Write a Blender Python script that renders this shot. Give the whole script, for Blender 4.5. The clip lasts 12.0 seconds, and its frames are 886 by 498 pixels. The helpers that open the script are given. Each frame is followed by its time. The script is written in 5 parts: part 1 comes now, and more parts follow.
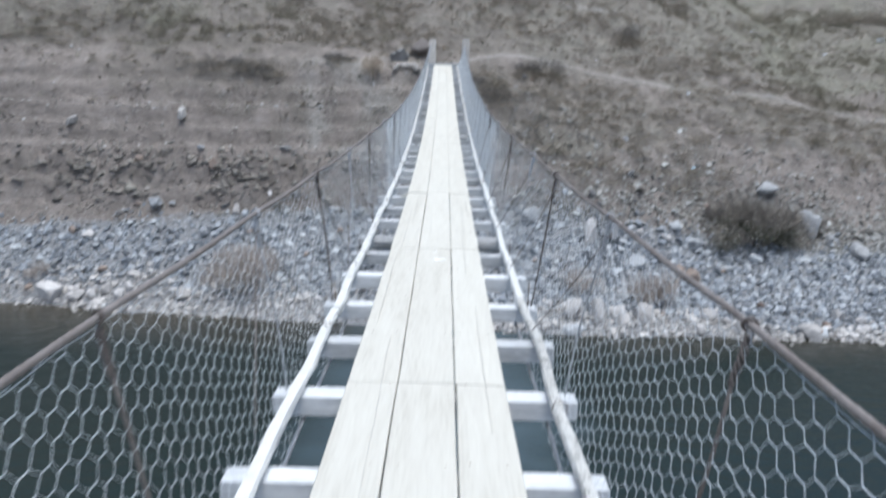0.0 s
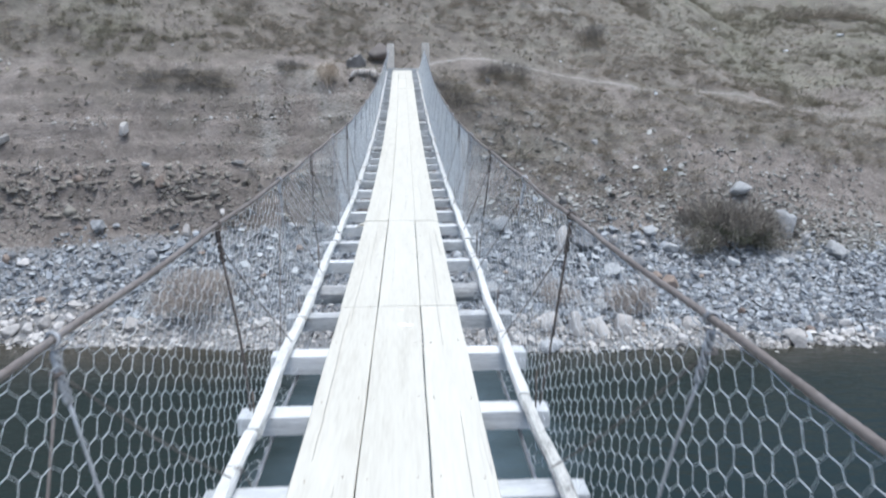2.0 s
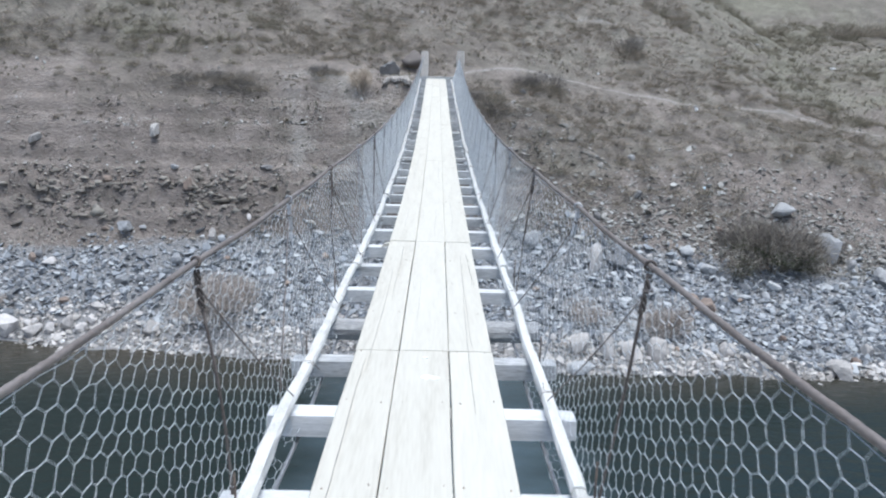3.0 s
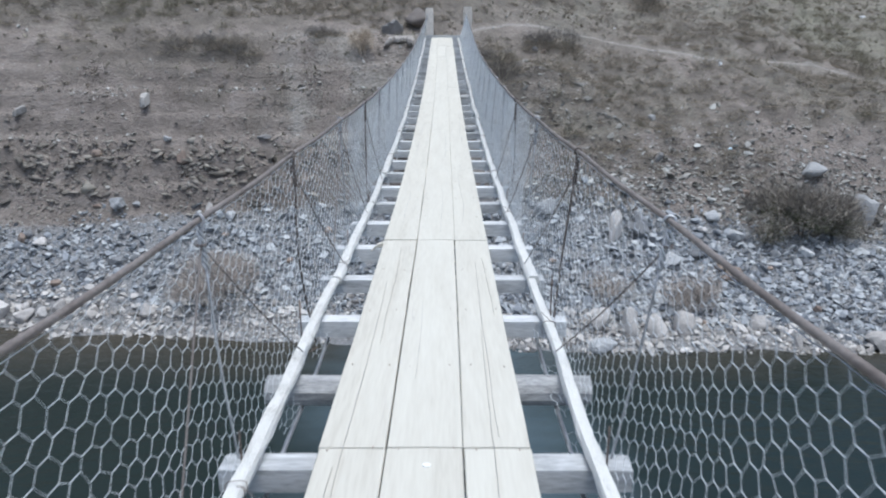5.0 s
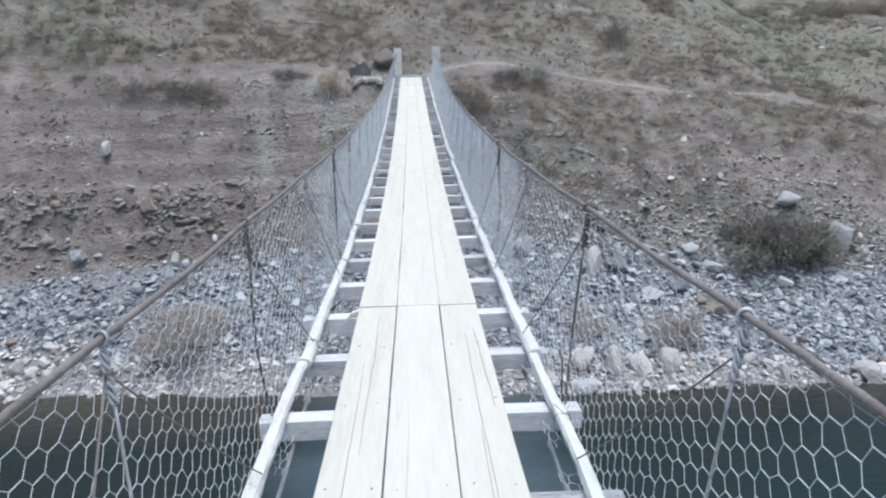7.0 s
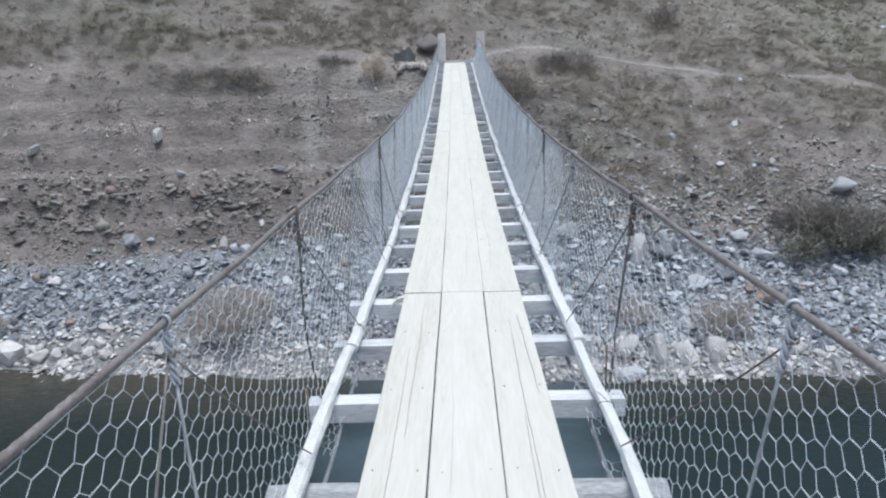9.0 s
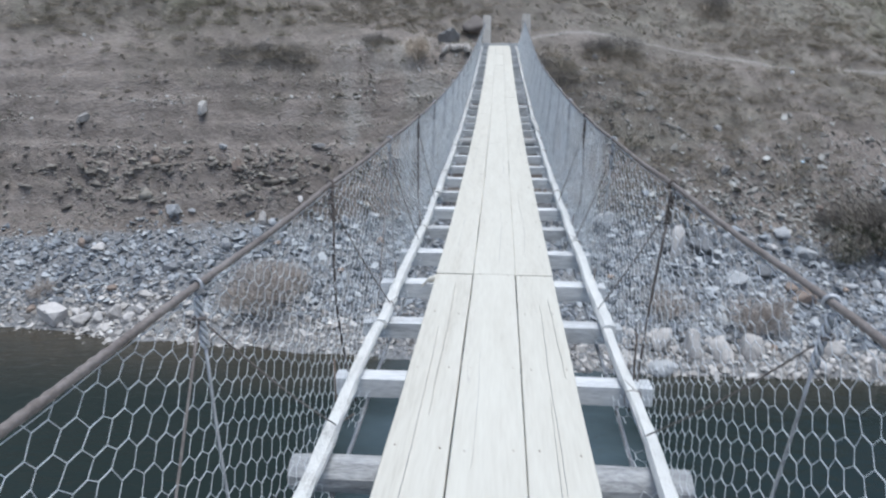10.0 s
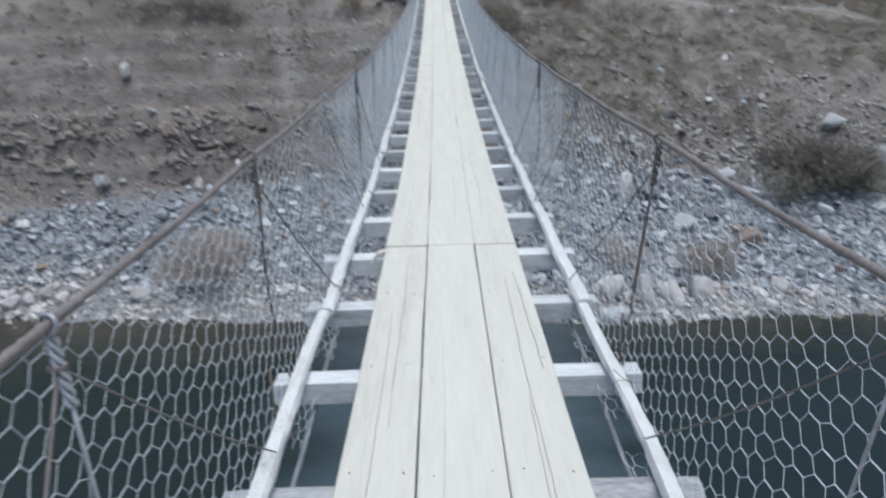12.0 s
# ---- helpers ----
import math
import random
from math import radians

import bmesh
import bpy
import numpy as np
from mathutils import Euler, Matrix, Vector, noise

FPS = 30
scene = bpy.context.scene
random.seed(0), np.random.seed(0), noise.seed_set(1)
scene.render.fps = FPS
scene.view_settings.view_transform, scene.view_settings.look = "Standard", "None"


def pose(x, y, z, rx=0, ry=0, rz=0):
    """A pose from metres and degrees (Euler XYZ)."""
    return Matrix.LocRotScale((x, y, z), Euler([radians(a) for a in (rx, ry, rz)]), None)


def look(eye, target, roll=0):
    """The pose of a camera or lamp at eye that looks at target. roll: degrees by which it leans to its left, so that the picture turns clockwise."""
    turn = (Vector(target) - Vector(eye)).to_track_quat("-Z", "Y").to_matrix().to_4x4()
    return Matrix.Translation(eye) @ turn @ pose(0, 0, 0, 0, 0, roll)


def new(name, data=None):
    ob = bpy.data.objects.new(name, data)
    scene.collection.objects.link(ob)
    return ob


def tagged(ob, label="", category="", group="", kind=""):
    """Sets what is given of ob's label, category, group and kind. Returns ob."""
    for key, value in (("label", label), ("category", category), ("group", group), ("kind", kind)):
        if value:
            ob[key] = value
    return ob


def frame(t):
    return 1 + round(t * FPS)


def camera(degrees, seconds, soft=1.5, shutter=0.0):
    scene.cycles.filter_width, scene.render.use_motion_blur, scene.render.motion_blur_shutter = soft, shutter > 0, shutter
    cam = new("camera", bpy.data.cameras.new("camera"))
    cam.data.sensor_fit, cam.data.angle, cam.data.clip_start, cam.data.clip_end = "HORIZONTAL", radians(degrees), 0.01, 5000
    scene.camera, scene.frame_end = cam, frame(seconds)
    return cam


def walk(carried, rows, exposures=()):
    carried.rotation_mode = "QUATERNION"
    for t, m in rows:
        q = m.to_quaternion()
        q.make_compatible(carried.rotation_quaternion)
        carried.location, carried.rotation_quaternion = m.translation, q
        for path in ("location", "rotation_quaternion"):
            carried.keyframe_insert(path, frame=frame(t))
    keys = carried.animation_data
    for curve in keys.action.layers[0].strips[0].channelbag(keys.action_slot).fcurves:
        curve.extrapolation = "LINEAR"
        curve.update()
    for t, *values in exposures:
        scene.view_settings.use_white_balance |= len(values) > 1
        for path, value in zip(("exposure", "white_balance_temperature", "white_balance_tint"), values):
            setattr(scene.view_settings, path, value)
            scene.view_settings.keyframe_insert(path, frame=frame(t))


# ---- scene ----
# The camera, carried along a suspension footbridge.
cam = camera(64.42, 12.0, soft=2.1, shutter=0.5)
ROWS = [
    (0.0, 0.063, 0.000, 1.475, 0.206, -13.156, -1.326),
    (0.1, 0.062, 0.078, 1.478, -0.536, -12.083, -1.533),
    (0.4, 0.058, 0.313, 1.486, -2.704, -13.473, -1.283),
    (0.5, 0.057, 0.391, 1.489, -2.556, -13.951, 0.013),
    (0.6, 0.062, 0.480, 1.486, -2.416, -13.534, 0.141),
    (0.9, 0.077, 0.746, 1.478, -0.896, -11.380, -1.474),
    (1.0, 0.082, 0.834, 1.476, -0.418, -11.713, -0.537),
    (1.1, 0.073, 0.907, 1.477, 0.225, -12.301, -0.458),
    (1.4, 0.048, 1.127, 1.480, 0.216, -10.975, -1.030),
    (1.5, 0.039, 1.200, 1.481, -0.756, -12.123, -0.309),
    (1.6, 0.045, 1.276, 1.478, -1.381, -11.760, -0.921),
    (1.9, 0.062, 1.506, 1.468, -2.676, -13.332, 0.125),
    (2.0, 0.068, 1.582, 1.465, -2.942, -12.662, 0.168),
    (2.1, 0.068, 1.656, 1.466, -2.748, -12.317, 0.169),
    (2.4, 0.067, 1.877, 1.468, -1.138, -11.809, -0.362),
    (2.5, 0.067, 1.951, 1.469, -0.595, -12.834, -0.694),
    (2.6, 0.066, 2.024, 1.468, 0.131, -12.718, -1.205),
    (2.7, 0.064, 2.098, 1.466, -0.335, -11.776, -1.366),
    (4.3, 0.018, 3.312, 1.447, -0.150, -13.827, -1.112),
    (4.4, 0.016, 3.390, 1.445, -0.341, -13.655, -1.140),
    (4.5, 0.015, 3.467, 1.443, -0.805, -14.139, -0.381),
    (4.6, 0.028, 3.548, 1.439, -0.681, -14.790, 0.608),
    (4.9, 0.067, 3.790, 1.429, -0.614, -14.977, 1.048),
    (5.0, 0.080, 3.870, 1.425, 0.240, -14.946, 0.034),
    (5.1, 0.066, 3.939, 1.421, 0.439, -14.879, 0.358),
    (5.4, 0.025, 4.147, 1.407, 0.960, -15.353, 0.839),
    (5.5, 0.011, 4.216, 1.403, -0.195, -14.310, 0.170),
    (5.6, 0.015, 4.262, 1.412, -0.827, -15.075, -0.077),
    (5.9, 0.027, 4.399, 1.439, -0.377, -13.426, 1.352),
    (6.0, 0.031, 4.445, 1.448, -0.373, -13.785, 1.347),
    (6.1, 0.036, 4.457, 1.450, 0.044, -13.570, 1.287),
    (6.4, 0.050, 4.493, 1.457, -0.946, -11.997, 2.052),
    (6.5, 0.054, 4.505, 1.459, -1.558, -11.044, 2.919),
    (6.6, 0.048, 4.513, 1.458, -2.013, -11.026, 3.811),
    (6.9, 0.028, 4.537, 1.456, -2.717, -11.394, 1.774),
    (7.0, 0.022, 4.545, 1.455, -2.292, -12.010, 1.481),
    (7.1, 0.022, 4.546, 1.456, -1.622, -11.941, 1.189),
    (7.2, 0.021, 4.548, 1.456, -0.610, -11.498, 1.246),
    (8.8, 0.012, 4.513, 1.473, 1.090, -13.260, 1.900),
    (8.9, 0.011, 4.511, 1.474, 1.306, -13.251, 1.991),
    (9.0, 0.010, 4.508, 1.474, 1.179, -13.078, 1.914),
    (9.1, 0.008, 4.504, 1.474, 0.993, -12.985, 1.741),
    (9.4, 0.003, 4.493, 1.475, 2.601, -13.362, 1.344),
    (9.5, 0.002, 4.489, 1.475, 2.710, -13.590, 0.412),
    (9.6, 0.006, 4.493, 1.471, 3.030, -13.831, -0.077),
    (9.9, 0.020, 4.506, 1.459, 5.077, -14.063, -0.497),
    (10.0, 0.024, 4.511, 1.455, 4.615, -14.365, 0.012),
    (10.1, 0.026, 4.521, 1.456, 4.009, -14.890, 0.685),
    (10.4, 0.033, 4.550, 1.459, 2.526, -14.652, 0.486),
    (10.5, 0.035, 4.560, 1.460, 2.702, -14.577, 0.796),
    (10.6, 0.041, 4.575, 1.456, 2.712, -14.504, 1.008),
    (10.9, 0.059, 4.619, 1.444, 1.716, -14.876, 0.666),
    (11.0, 0.065, 4.633, 1.440, 1.516, -14.729, 0.614),
    (11.1, 0.059, 4.662, 1.438, 2.536, -15.600, 1.258),
    (11.4, 0.043, 4.749, 1.432, 4.900, -18.540, 0.980),
    (11.5, 0.037, 4.778, 1.430, 3.299, -18.073, 0.532),
    (11.6, 0.024, 4.829, 1.427, 2.859, -16.740, -0.227),
    (11.9, -0.013, 4.981, 1.417, 0.807, -17.190, 1.856),
    (12.0, -0.026, 5.032, 1.414, -0.308, -18.154, 1.870),
]
EXPOSURES = [(t, 0.72 + stops, 6070, 6.8) for t, stops in ((0.0, 0.12), (1.5, 0.22), (2.5, 0.22), (5.5, -0.04), (6.5, 0.05), (7.0, 0.14), (9.5, 0.0), (10.5, -0.1), (11.0, -0.1), (12.0, -0.2))]
walk(cam, [(t, pose(x, y, z, 90 + pitch, roll, yaw)) for t, x, y, z, yaw, pitch, roll in ROWS], EXPOSURES)

# ---- sky and light: an overcast day ----
world = bpy.data.worlds.new("overcast_sky")
scene.world = world
world.use_nodes = True
wn = world.node_tree.nodes
sky = wn.new("ShaderNodeTexSky")
sky.sky_type = "NISHITA"
sky.sun_disc = False
sky.sun_elevation, sky.sun_rotation = radians(64), radians(165)
sky.air_density, sky.dust_density = 1.0, 2.0
wn["Background"].inputs["Strength"].default_value = 0.085
world.node_tree.links.new(sky.outputs[0], wn["Background"].inputs["Color"])
sun = new("sun", bpy.data.lights.new("sun", "SUN"))
sun.data.energy, sun.data.angle, sun.data.color = 2.0, radians(50), (1.0, 1.0, 1.0)
sun.matrix_world = look((2, -3.2, 26), (0, 0, 0))


# ---- materials ----
def material(name, ramp, scale=4.0, stretch=(1, 1, 1), rough=0.8, metal=0.0, bump=0.3, detail=6.0, fine=9.0,
             by="Object Info", spread=0.25, distance=0.01):
    """A surface with stains at one scale and grain at a finer one; each piece or island differs a little."""
    m = bpy.data.materials.new(name)
    m.use_nodes = True
    n, link = m.node_tree.nodes, m.node_tree.links.new
    bsdf = n["Principled BSDF"]
    coords = n.new("ShaderNodeTexCoord")
    info = n.new("ShaderNodeObjectInfo" if by == "Object Info" else "ShaderNodeNewGeometry")
    chance = info.outputs["Random" if by == "Object Info" else "Random Per Island"]
    shift = n.new("ShaderNodeVectorMath")
    shift.operation = "MULTIPLY_ADD"
    link(coords.outputs["Object"], shift.inputs[0])
    shift.inputs[1].default_value = stretch
    comb = n.new("ShaderNodeCombineXYZ")
    mul = n.new("ShaderNodeMath")
    mul.operation = "MULTIPLY"
    mul.inputs[1].default_value = 37.0
    link(chance, mul.inputs[0])
    link(mul.outputs[0], comb.inputs[0])
    link(mul.outputs[0], comb.inputs[2])
    link(comb.outputs[0], shift.inputs[2])
    coarse = n.new("ShaderNodeTexNoise")
    coarse.inputs["Scale"].default_value, coarse.inputs["Detail"].default_value = scale, 3.0
    grain = n.new("ShaderNodeTexNoise")
    grain.inputs["Scale"].default_value, grain.inputs["Detail"].default_value = scale * fine, detail
    for tex in (coarse, grain):
        link(shift.outputs[0], tex.inputs["Vector"])
    mix = n.new("ShaderNodeMath")
    mix.operation = "MULTIPLY_ADD"
    link(grain.outputs[0], mix.inputs[0])
    mix.inputs[1].default_value = 0.5
    half = n.new("ShaderNodeMath")
    half.operation = "MULTIPLY_ADD"
    link(coarse.outputs[0], half.inputs[0])
    half.inputs[1].default_value = 0.5
    tilt = n.new("ShaderNodeMath")
    tilt.operation = "MULTIPLY_ADD"
    link(chance, tilt.inputs[0])
    tilt.inputs[1].default_value, tilt.inputs[2].default_value = spread, -spread / 2
    link(tilt.outputs[0], half.inputs[2])
    link(half.outputs[0], mix.inputs[2])
    colours = n.new("ShaderNodeValToRGB")
    while len(colours.color_ramp.elements) < len(ramp):
        colours.color_ramp.elements.new(0.5)
    for e, (at, c) in zip(colours.color_ramp.elements, ramp):
        e.position, e.color = at, (*c, 1)
    link(mix.outputs[0], colours.inputs[0])
    link(colours.outputs[0], bsdf.inputs["Base Color"])
    bsdf.inputs["Roughness"].default_value, bsdf.inputs["Metallic"].default_value = rough, metal
    if bump:
        b = n.new("ShaderNodeBump")
        b.inputs["Strength"].default_value, b.inputs["Distance"].default_value = bump, distance
        link(mix.outputs[0], b.inputs["Height"])
        link(b.outputs[0], bsdf.inputs["Normal"])
    return m


def weathered_planks(name):
    """Sun-bleached boards: streaks along y, thin drying cracks and a few knots."""
    m = material(name, ((0.22, (0.466, 0.437, 0.377)), (0.42, (0.550, 0.523, 0.460)), (0.6, (0.591, 0.567, 0.502)), (0.8, (0.624, 0.603, 0.538))),
                 1.5, (10, 0.8, 10), 0.85, 0, 0.25, 5, 5, spread=0.14, distance=0.004)
    n, link = m.node_tree.nodes, m.node_tree.links.new
    bsdf, ramp = n["Principled BSDF"], n["Color Ramp"]
    vec = n["Vector Math"].outputs[0]
    line = n.new("ShaderNodeTexNoise")
    line.inputs["Scale"].default_value, line.inputs["Detail"].default_value = 1.0, 1.0
    long = n.new("ShaderNodeVectorMath")
    long.operation = "MULTIPLY"
    long.inputs[1].default_value = (1.5, 0.32, 1.0)
    link(vec, long.inputs[0])
    link(long.outputs[0], line.inputs["Vector"])
    off = n.new("ShaderNodeMath")
    off.operation = "SUBTRACT"
    off.inputs[1].default_value = 0.5
    link(line.outputs[0], off.inputs[0])
    size = n.new("ShaderNodeMath")
    size.operation = "ABSOLUTE"
    link(off.outputs[0], size.inputs[0])
    crack = n.new("ShaderNodeMapRange")
    crack.inputs["From Min"].default_value, crack.inputs["From Max"].default_value = 0.001, 0.006
    link(size.outputs[0], crack.inputs["Value"])
    where = n.new("ShaderNodeTexNoise")
    where.inputs["Scale"].default_value = 1.0
    along = n.new("ShaderNodeVectorMath")
    along.operation = "MULTIPLY"
    along.inputs[1].default_value = (0.45, 0.5, 1.0)
    link(vec, along.inputs[0])
    link(along.outputs[0], where.inputs["Vector"])
    rare = n.new("ShaderNodeMapRange")
    rare.inputs["From Min"].default_value, rare.inputs["From Max"].default_value = 0.63, 0.67
    rare.inputs["To Min"].default_value, rare.inputs["To Max"].default_value = 1.0, 0.0
    link(where.outputs[0], rare.inputs["Value"])
    keep = n.new("ShaderNodeMath")
    keep.operation = "MAXIMUM"
    link(crack.outputs[0], keep.inputs[0])
    link(rare.outputs[0], keep.inputs[1])
    cells = n.new("ShaderNodeTexVoronoi")
    cells.inputs["Scale"].default_value = 2.6
    squash = n.new("ShaderNodeVectorMath")
    squash.operation = "MULTIPLY"
    squash.inputs[1].default_value = (1.9, 1.0, 0.0)
    link(n["Texture Coordinate"].outputs["Object"], squash.inputs[0])
    link(squash.outputs[0], cells.inputs["Vector"])
    knot = n.new("ShaderNodeMapRange")
    knot.inputs["From Min"].default_value, knot.inputs["From Max"].default_value = 0.02, 0.045
    link(cells.outputs["Distance"], knot.inputs["Value"])
    both = n.new("ShaderNodeMath")
    both.operation = "MULTIPLY"
    link(keep.outputs[0], both.inputs[0])
    link(knot.outputs[0], both.inputs[1])
    dark = n.new("ShaderNodeMix")
    dark.data_type = "RGBA"
    dark.inputs[6].default_value = (0.42, 0.39, 0.36, 1)
    link(both.outputs[0], dark.inputs[0])
    link(ramp.outputs[0], dark.inputs[7])
    link(dark.outputs[2], bsdf.inputs["Base Color"])
    return m


PLANK = weathered_planks("bleached_plank_wood")
POLE = material("peeled_pole_wood", ((0.27, (0.26, 0.248, 0.232)), (0.36, (0.526, 0.512, 0.479)), (0.52, (0.695, 0.685, 0.653)), (0.75, (0.770, 0.762, 0.731))), 4, (4, 2.2, 4), 0.85, 0, 1.0, 8, 9, distance=0.012)
BEAM = material("grey_beam_wood", ((0.3, (0.330, 0.336, 0.342)), (0.48, (0.545, 0.554, 0.562)), (0.7, (0.773, 0.779, 0.786))), 3, (1.0, 9, 9), 0.9, 0, 0.5, 6, 6, distance=0.006)
LOG = material("barked_log", ((0.3, (0.12, 0.12, 0.122)), (0.5, (0.30, 0.302, 0.306)), (0.7, (0.48, 0.482, 0.485))), 4, (1.5, 7, 7), 0.9, 0, 0.8, 6, 5, distance=0.012)
CABLE = material("rusty_wire_rope", ((0.3, (0.110, 0.092, 0.084)), (0.5, (0.195, 0.168, 0.155)), (0.7, (0.285, 0.256, 0.242))), 6, (1, 1, 1), 0.7, 0.3, 0.5, 5, 14, distance=0.003)
ZINC = material("galvanised_wire", ((0.3, (0.541, 0.564, 0.581)), (0.6, (0.799, 0.824, 0.837))), 8, (1, 1, 1), 0.55, 0.12, 0.0, 3, 4)
ROD = material("grey_steel_rod", ((0.3, (0.30, 0.305, 0.32)), (0.6, (0.52, 0.53, 0.55))), 9, (1, 1, 1), 0.55, 0.6, 0.2, 4, 6, distance=0.002)
RUSTROD = material("rusted_steel_rod", ((0.3, (0.075, 0.062, 0.056)), (0.6, (0.17, 0.145, 0.132))), 9, (1, 1, 1), 0.75, 0.3, 0.2, 4, 6, distance=0.002)
OLDWIRE = material("rusted_tie_wire", ((0.3, (0.07, 0.055, 0.05)), (0.6, (0.20, 0.15, 0.12))), 9, (1, 1, 1), 0.75, 0.3, 0.0, 3, 4)
CRACKSHADE = material("crack_shade_strip", ((0.3, (0.26, 0.252, 0.245)), (0.7, (0.42, 0.41, 0.40))), 20, (1, 1, 1), 0.9, 0, 0.0, 2, 3)
NAIL = material("rusty_nail_heads", ((0.3, (0.297, 0.243, 0.209)), (0.7, (0.513, 0.432, 0.378))), 20, (1, 1, 1), 0.7, 0.4, 0.0, 2, 3, by="Geometry")
PAINT = material("dried_white_splash", ((0.3, (0.78, 0.78, 0.77)), (0.7, (0.88, 0.88, 0.88))), 20, (1, 1, 1), 0.7, 0, 0.1)
CONCRETE = material("weathered_concrete", ((0.3, (0.295, 0.270, 0.246)), (0.5, (0.463, 0.432, 0.395)), (0.75, (0.632, 0.594, 0.551))), 1.6, (1, 1, 1), 0.9, 0, 0.5, 8, 9)
GREYROCK = material("grey_blue_stone", ((0.3, (0.157, 0.161, 0.169)), (0.5, (0.285, 0.292, 0.301)), (0.72, (0.405, 0.411, 0.418))), 2.5, (1, 1, 1), 0.9, 0, 0.6, 8, 8, spread=0.5)
HILLROCK = material("brown_grey_stone", ((0.3, (0.149, 0.145, 0.144)), (0.5, (0.249, 0.246, 0.246)), (0.72, (0.349, 0.351, 0.352))), 2.5, (1, 1, 1), 0.9, 0, 0.8, 8, 8, spread=0.5)
PALEROCK = material("pale_cream_stone", ((0.3, (0.343, 0.323, 0.308)), (0.5, (0.465, 0.441, 0.420)), (0.72, (0.585, 0.559, 0.542))), 2.5, (1, 1, 1), 0.9, 0, 0.6, 8, 8, spread=0.3)
REDROCK = material("rusty_brown_stone", ((0.3, (0.16, 0.12, 0.10)), (0.6, (0.30, 0.24, 0.20))), 2.5, (1, 1, 1), 0.9, 0, 0.6, 8, 8, spread=0.3)
BROWNROCK = material("weathered_brown_stone", ((0.3, (0.125, 0.108, 0.098)), (0.5, (0.175, 0.155, 0.143)), (0.72, (0.235, 0.212, 0.198))), 3, (1, 1, 1), 0.95, 0, 0.8, 8, 8)
CREAMROCK = material("cream_grey_stone", ((0.3, (0.262, 0.248, 0.234)), (0.5, (0.352, 0.335, 0.318)), (0.72, (0.445, 0.427, 0.408))), 2.5, (1, 1, 1), 0.9, 0, 0.8, 8, 8, spread=0.3)
WHITESTONE = material("white_quartz_stone", ((0.3, (0.62, 0.62, 0.61)), (0.6, (0.78, 0.78, 0.77))), 3, (1, 1, 1), 0.75, 0, 0.4)
GRAVEL = material("river_gravel_mixed", ((0.10, (0.137, 0.145, 0.156)), (0.36, (0.243, 0.261, 0.285)), (0.55, (0.323, 0.341, 0.363)), (0.75, (0.400, 0.418, 0.434)), (0.98, (0.480, 0.492, 0.499))),
                  1.2, (1, 1, 1), 0.9, 0, 0.3, 5, 12, by="Geometry", spread=1.0)
SHOREGRAVEL = material("pale_shore_gravel", ((0.12, (0.255, 0.237, 0.220)), (0.4, (0.412, 0.390, 0.366)), (0.62, (0.500, 0.475, 0.451)), (0.9, (0.607, 0.580, 0.554))),
                       1.2, (1, 1, 1), 0.9, 0, 0.3, 5, 12, by="Geometry", spread=0.9)
RUBBLE = material("hillside_rubble", ((0.10, (0.124, 0.118, 0.105)), (0.45, (0.260, 0.251, 0.233)), (0.75, (0.336, 0.326, 0.304)), (0.98, (0.466, 0.464, 0.442))),
                  1.2, (1, 1, 1), 0.9, 0, 0.3, 5, 12, by="Geometry", spread=1.1)
CHIPS = material("pale_stone_chips", ((0.10, (0.175, 0.160, 0.140)), (0.45, (0.285, 0.268, 0.242)), (0.75, (0.40, 0.385, 0.36)), (0.98, (0.56, 0.55, 0.53))), 1.2, (1, 1, 1), 0.9, 0, 0.3, 5, 12, by="Geometry", spread=1.1)
DRYGRASS = material("dry_grass", ((0.1, (0.116, 0.105, 0.082)), (0.45, (0.199, 0.182, 0.143)), (0.7, (0.270, 0.251, 0.193)), (0.95, (0.329, 0.308, 0.246))), 0.25, (1, 1, 1), 0.95, 0, 0.0, 2, 3, by="Geometry", spread=0.7)
SCRUB = material("grey_brown_scrub", ((0.1, (0.169, 0.146, 0.120)), (0.5, (0.297, 0.260, 0.211)), (0.9, (0.458, 0.402, 0.325))), 0.3, (1, 1, 1), 0.95, 0, 0.0, 2, 3, by="Geometry", spread=0.7)
SHRUBTWIG = material("grey_shrub_twigs", ((0.1, (0.122, 0.109, 0.100)), (0.5, (0.215, 0.195, 0.177)), (0.9, (0.318, 0.295, 0.266))), 0.3, (1, 1, 1), 0.95, 0, 0.0, 2, 3, by="Geometry", spread=0.7)
OLIVESCRUB = material("olive_tussock_grass", ((0.1, (0.132, 0.120, 0.084)), (0.5, (0.221, 0.200, 0.148)), (0.9, (0.324, 0.295, 0.230))), 0.3, (1, 1, 1), 0.95, 0, 0.0, 2, 3, by="Geometry", spread=0.7)
PALEEARTH = material("trodden_pale_earth", ((0.3, (0.228, 0.209, 0.187)), (0.5, (0.323, 0.296, 0.273)), (0.75, (0.416, 0.391, 0.362))), 1.6, (1, 1, 1), 0.95, 0, 0.6, 8, 9)
DARKTWIG = material("dark_bush_twigs", ((0.1, (0.120, 0.104, 0.089)), (0.5, (0.229, 0.203, 0.175)), (0.9, (0.354, 0.321, 0.276))), 1, (1, 1, 1), 0.95, 0, 0.0, 2, 3, by="Geometry", spread=0.8)
CLOD = material("earth_clods", ((0.10, (0.133, 0.121, 0.103)), (0.45, (0.232, 0.209, 0.184)), (0.8, (0.318, 0.297, 0.261))), 1.2, (1, 1, 1), 0.95, 0, 0.5, 5, 9, by="Geometry", spread=0.7)
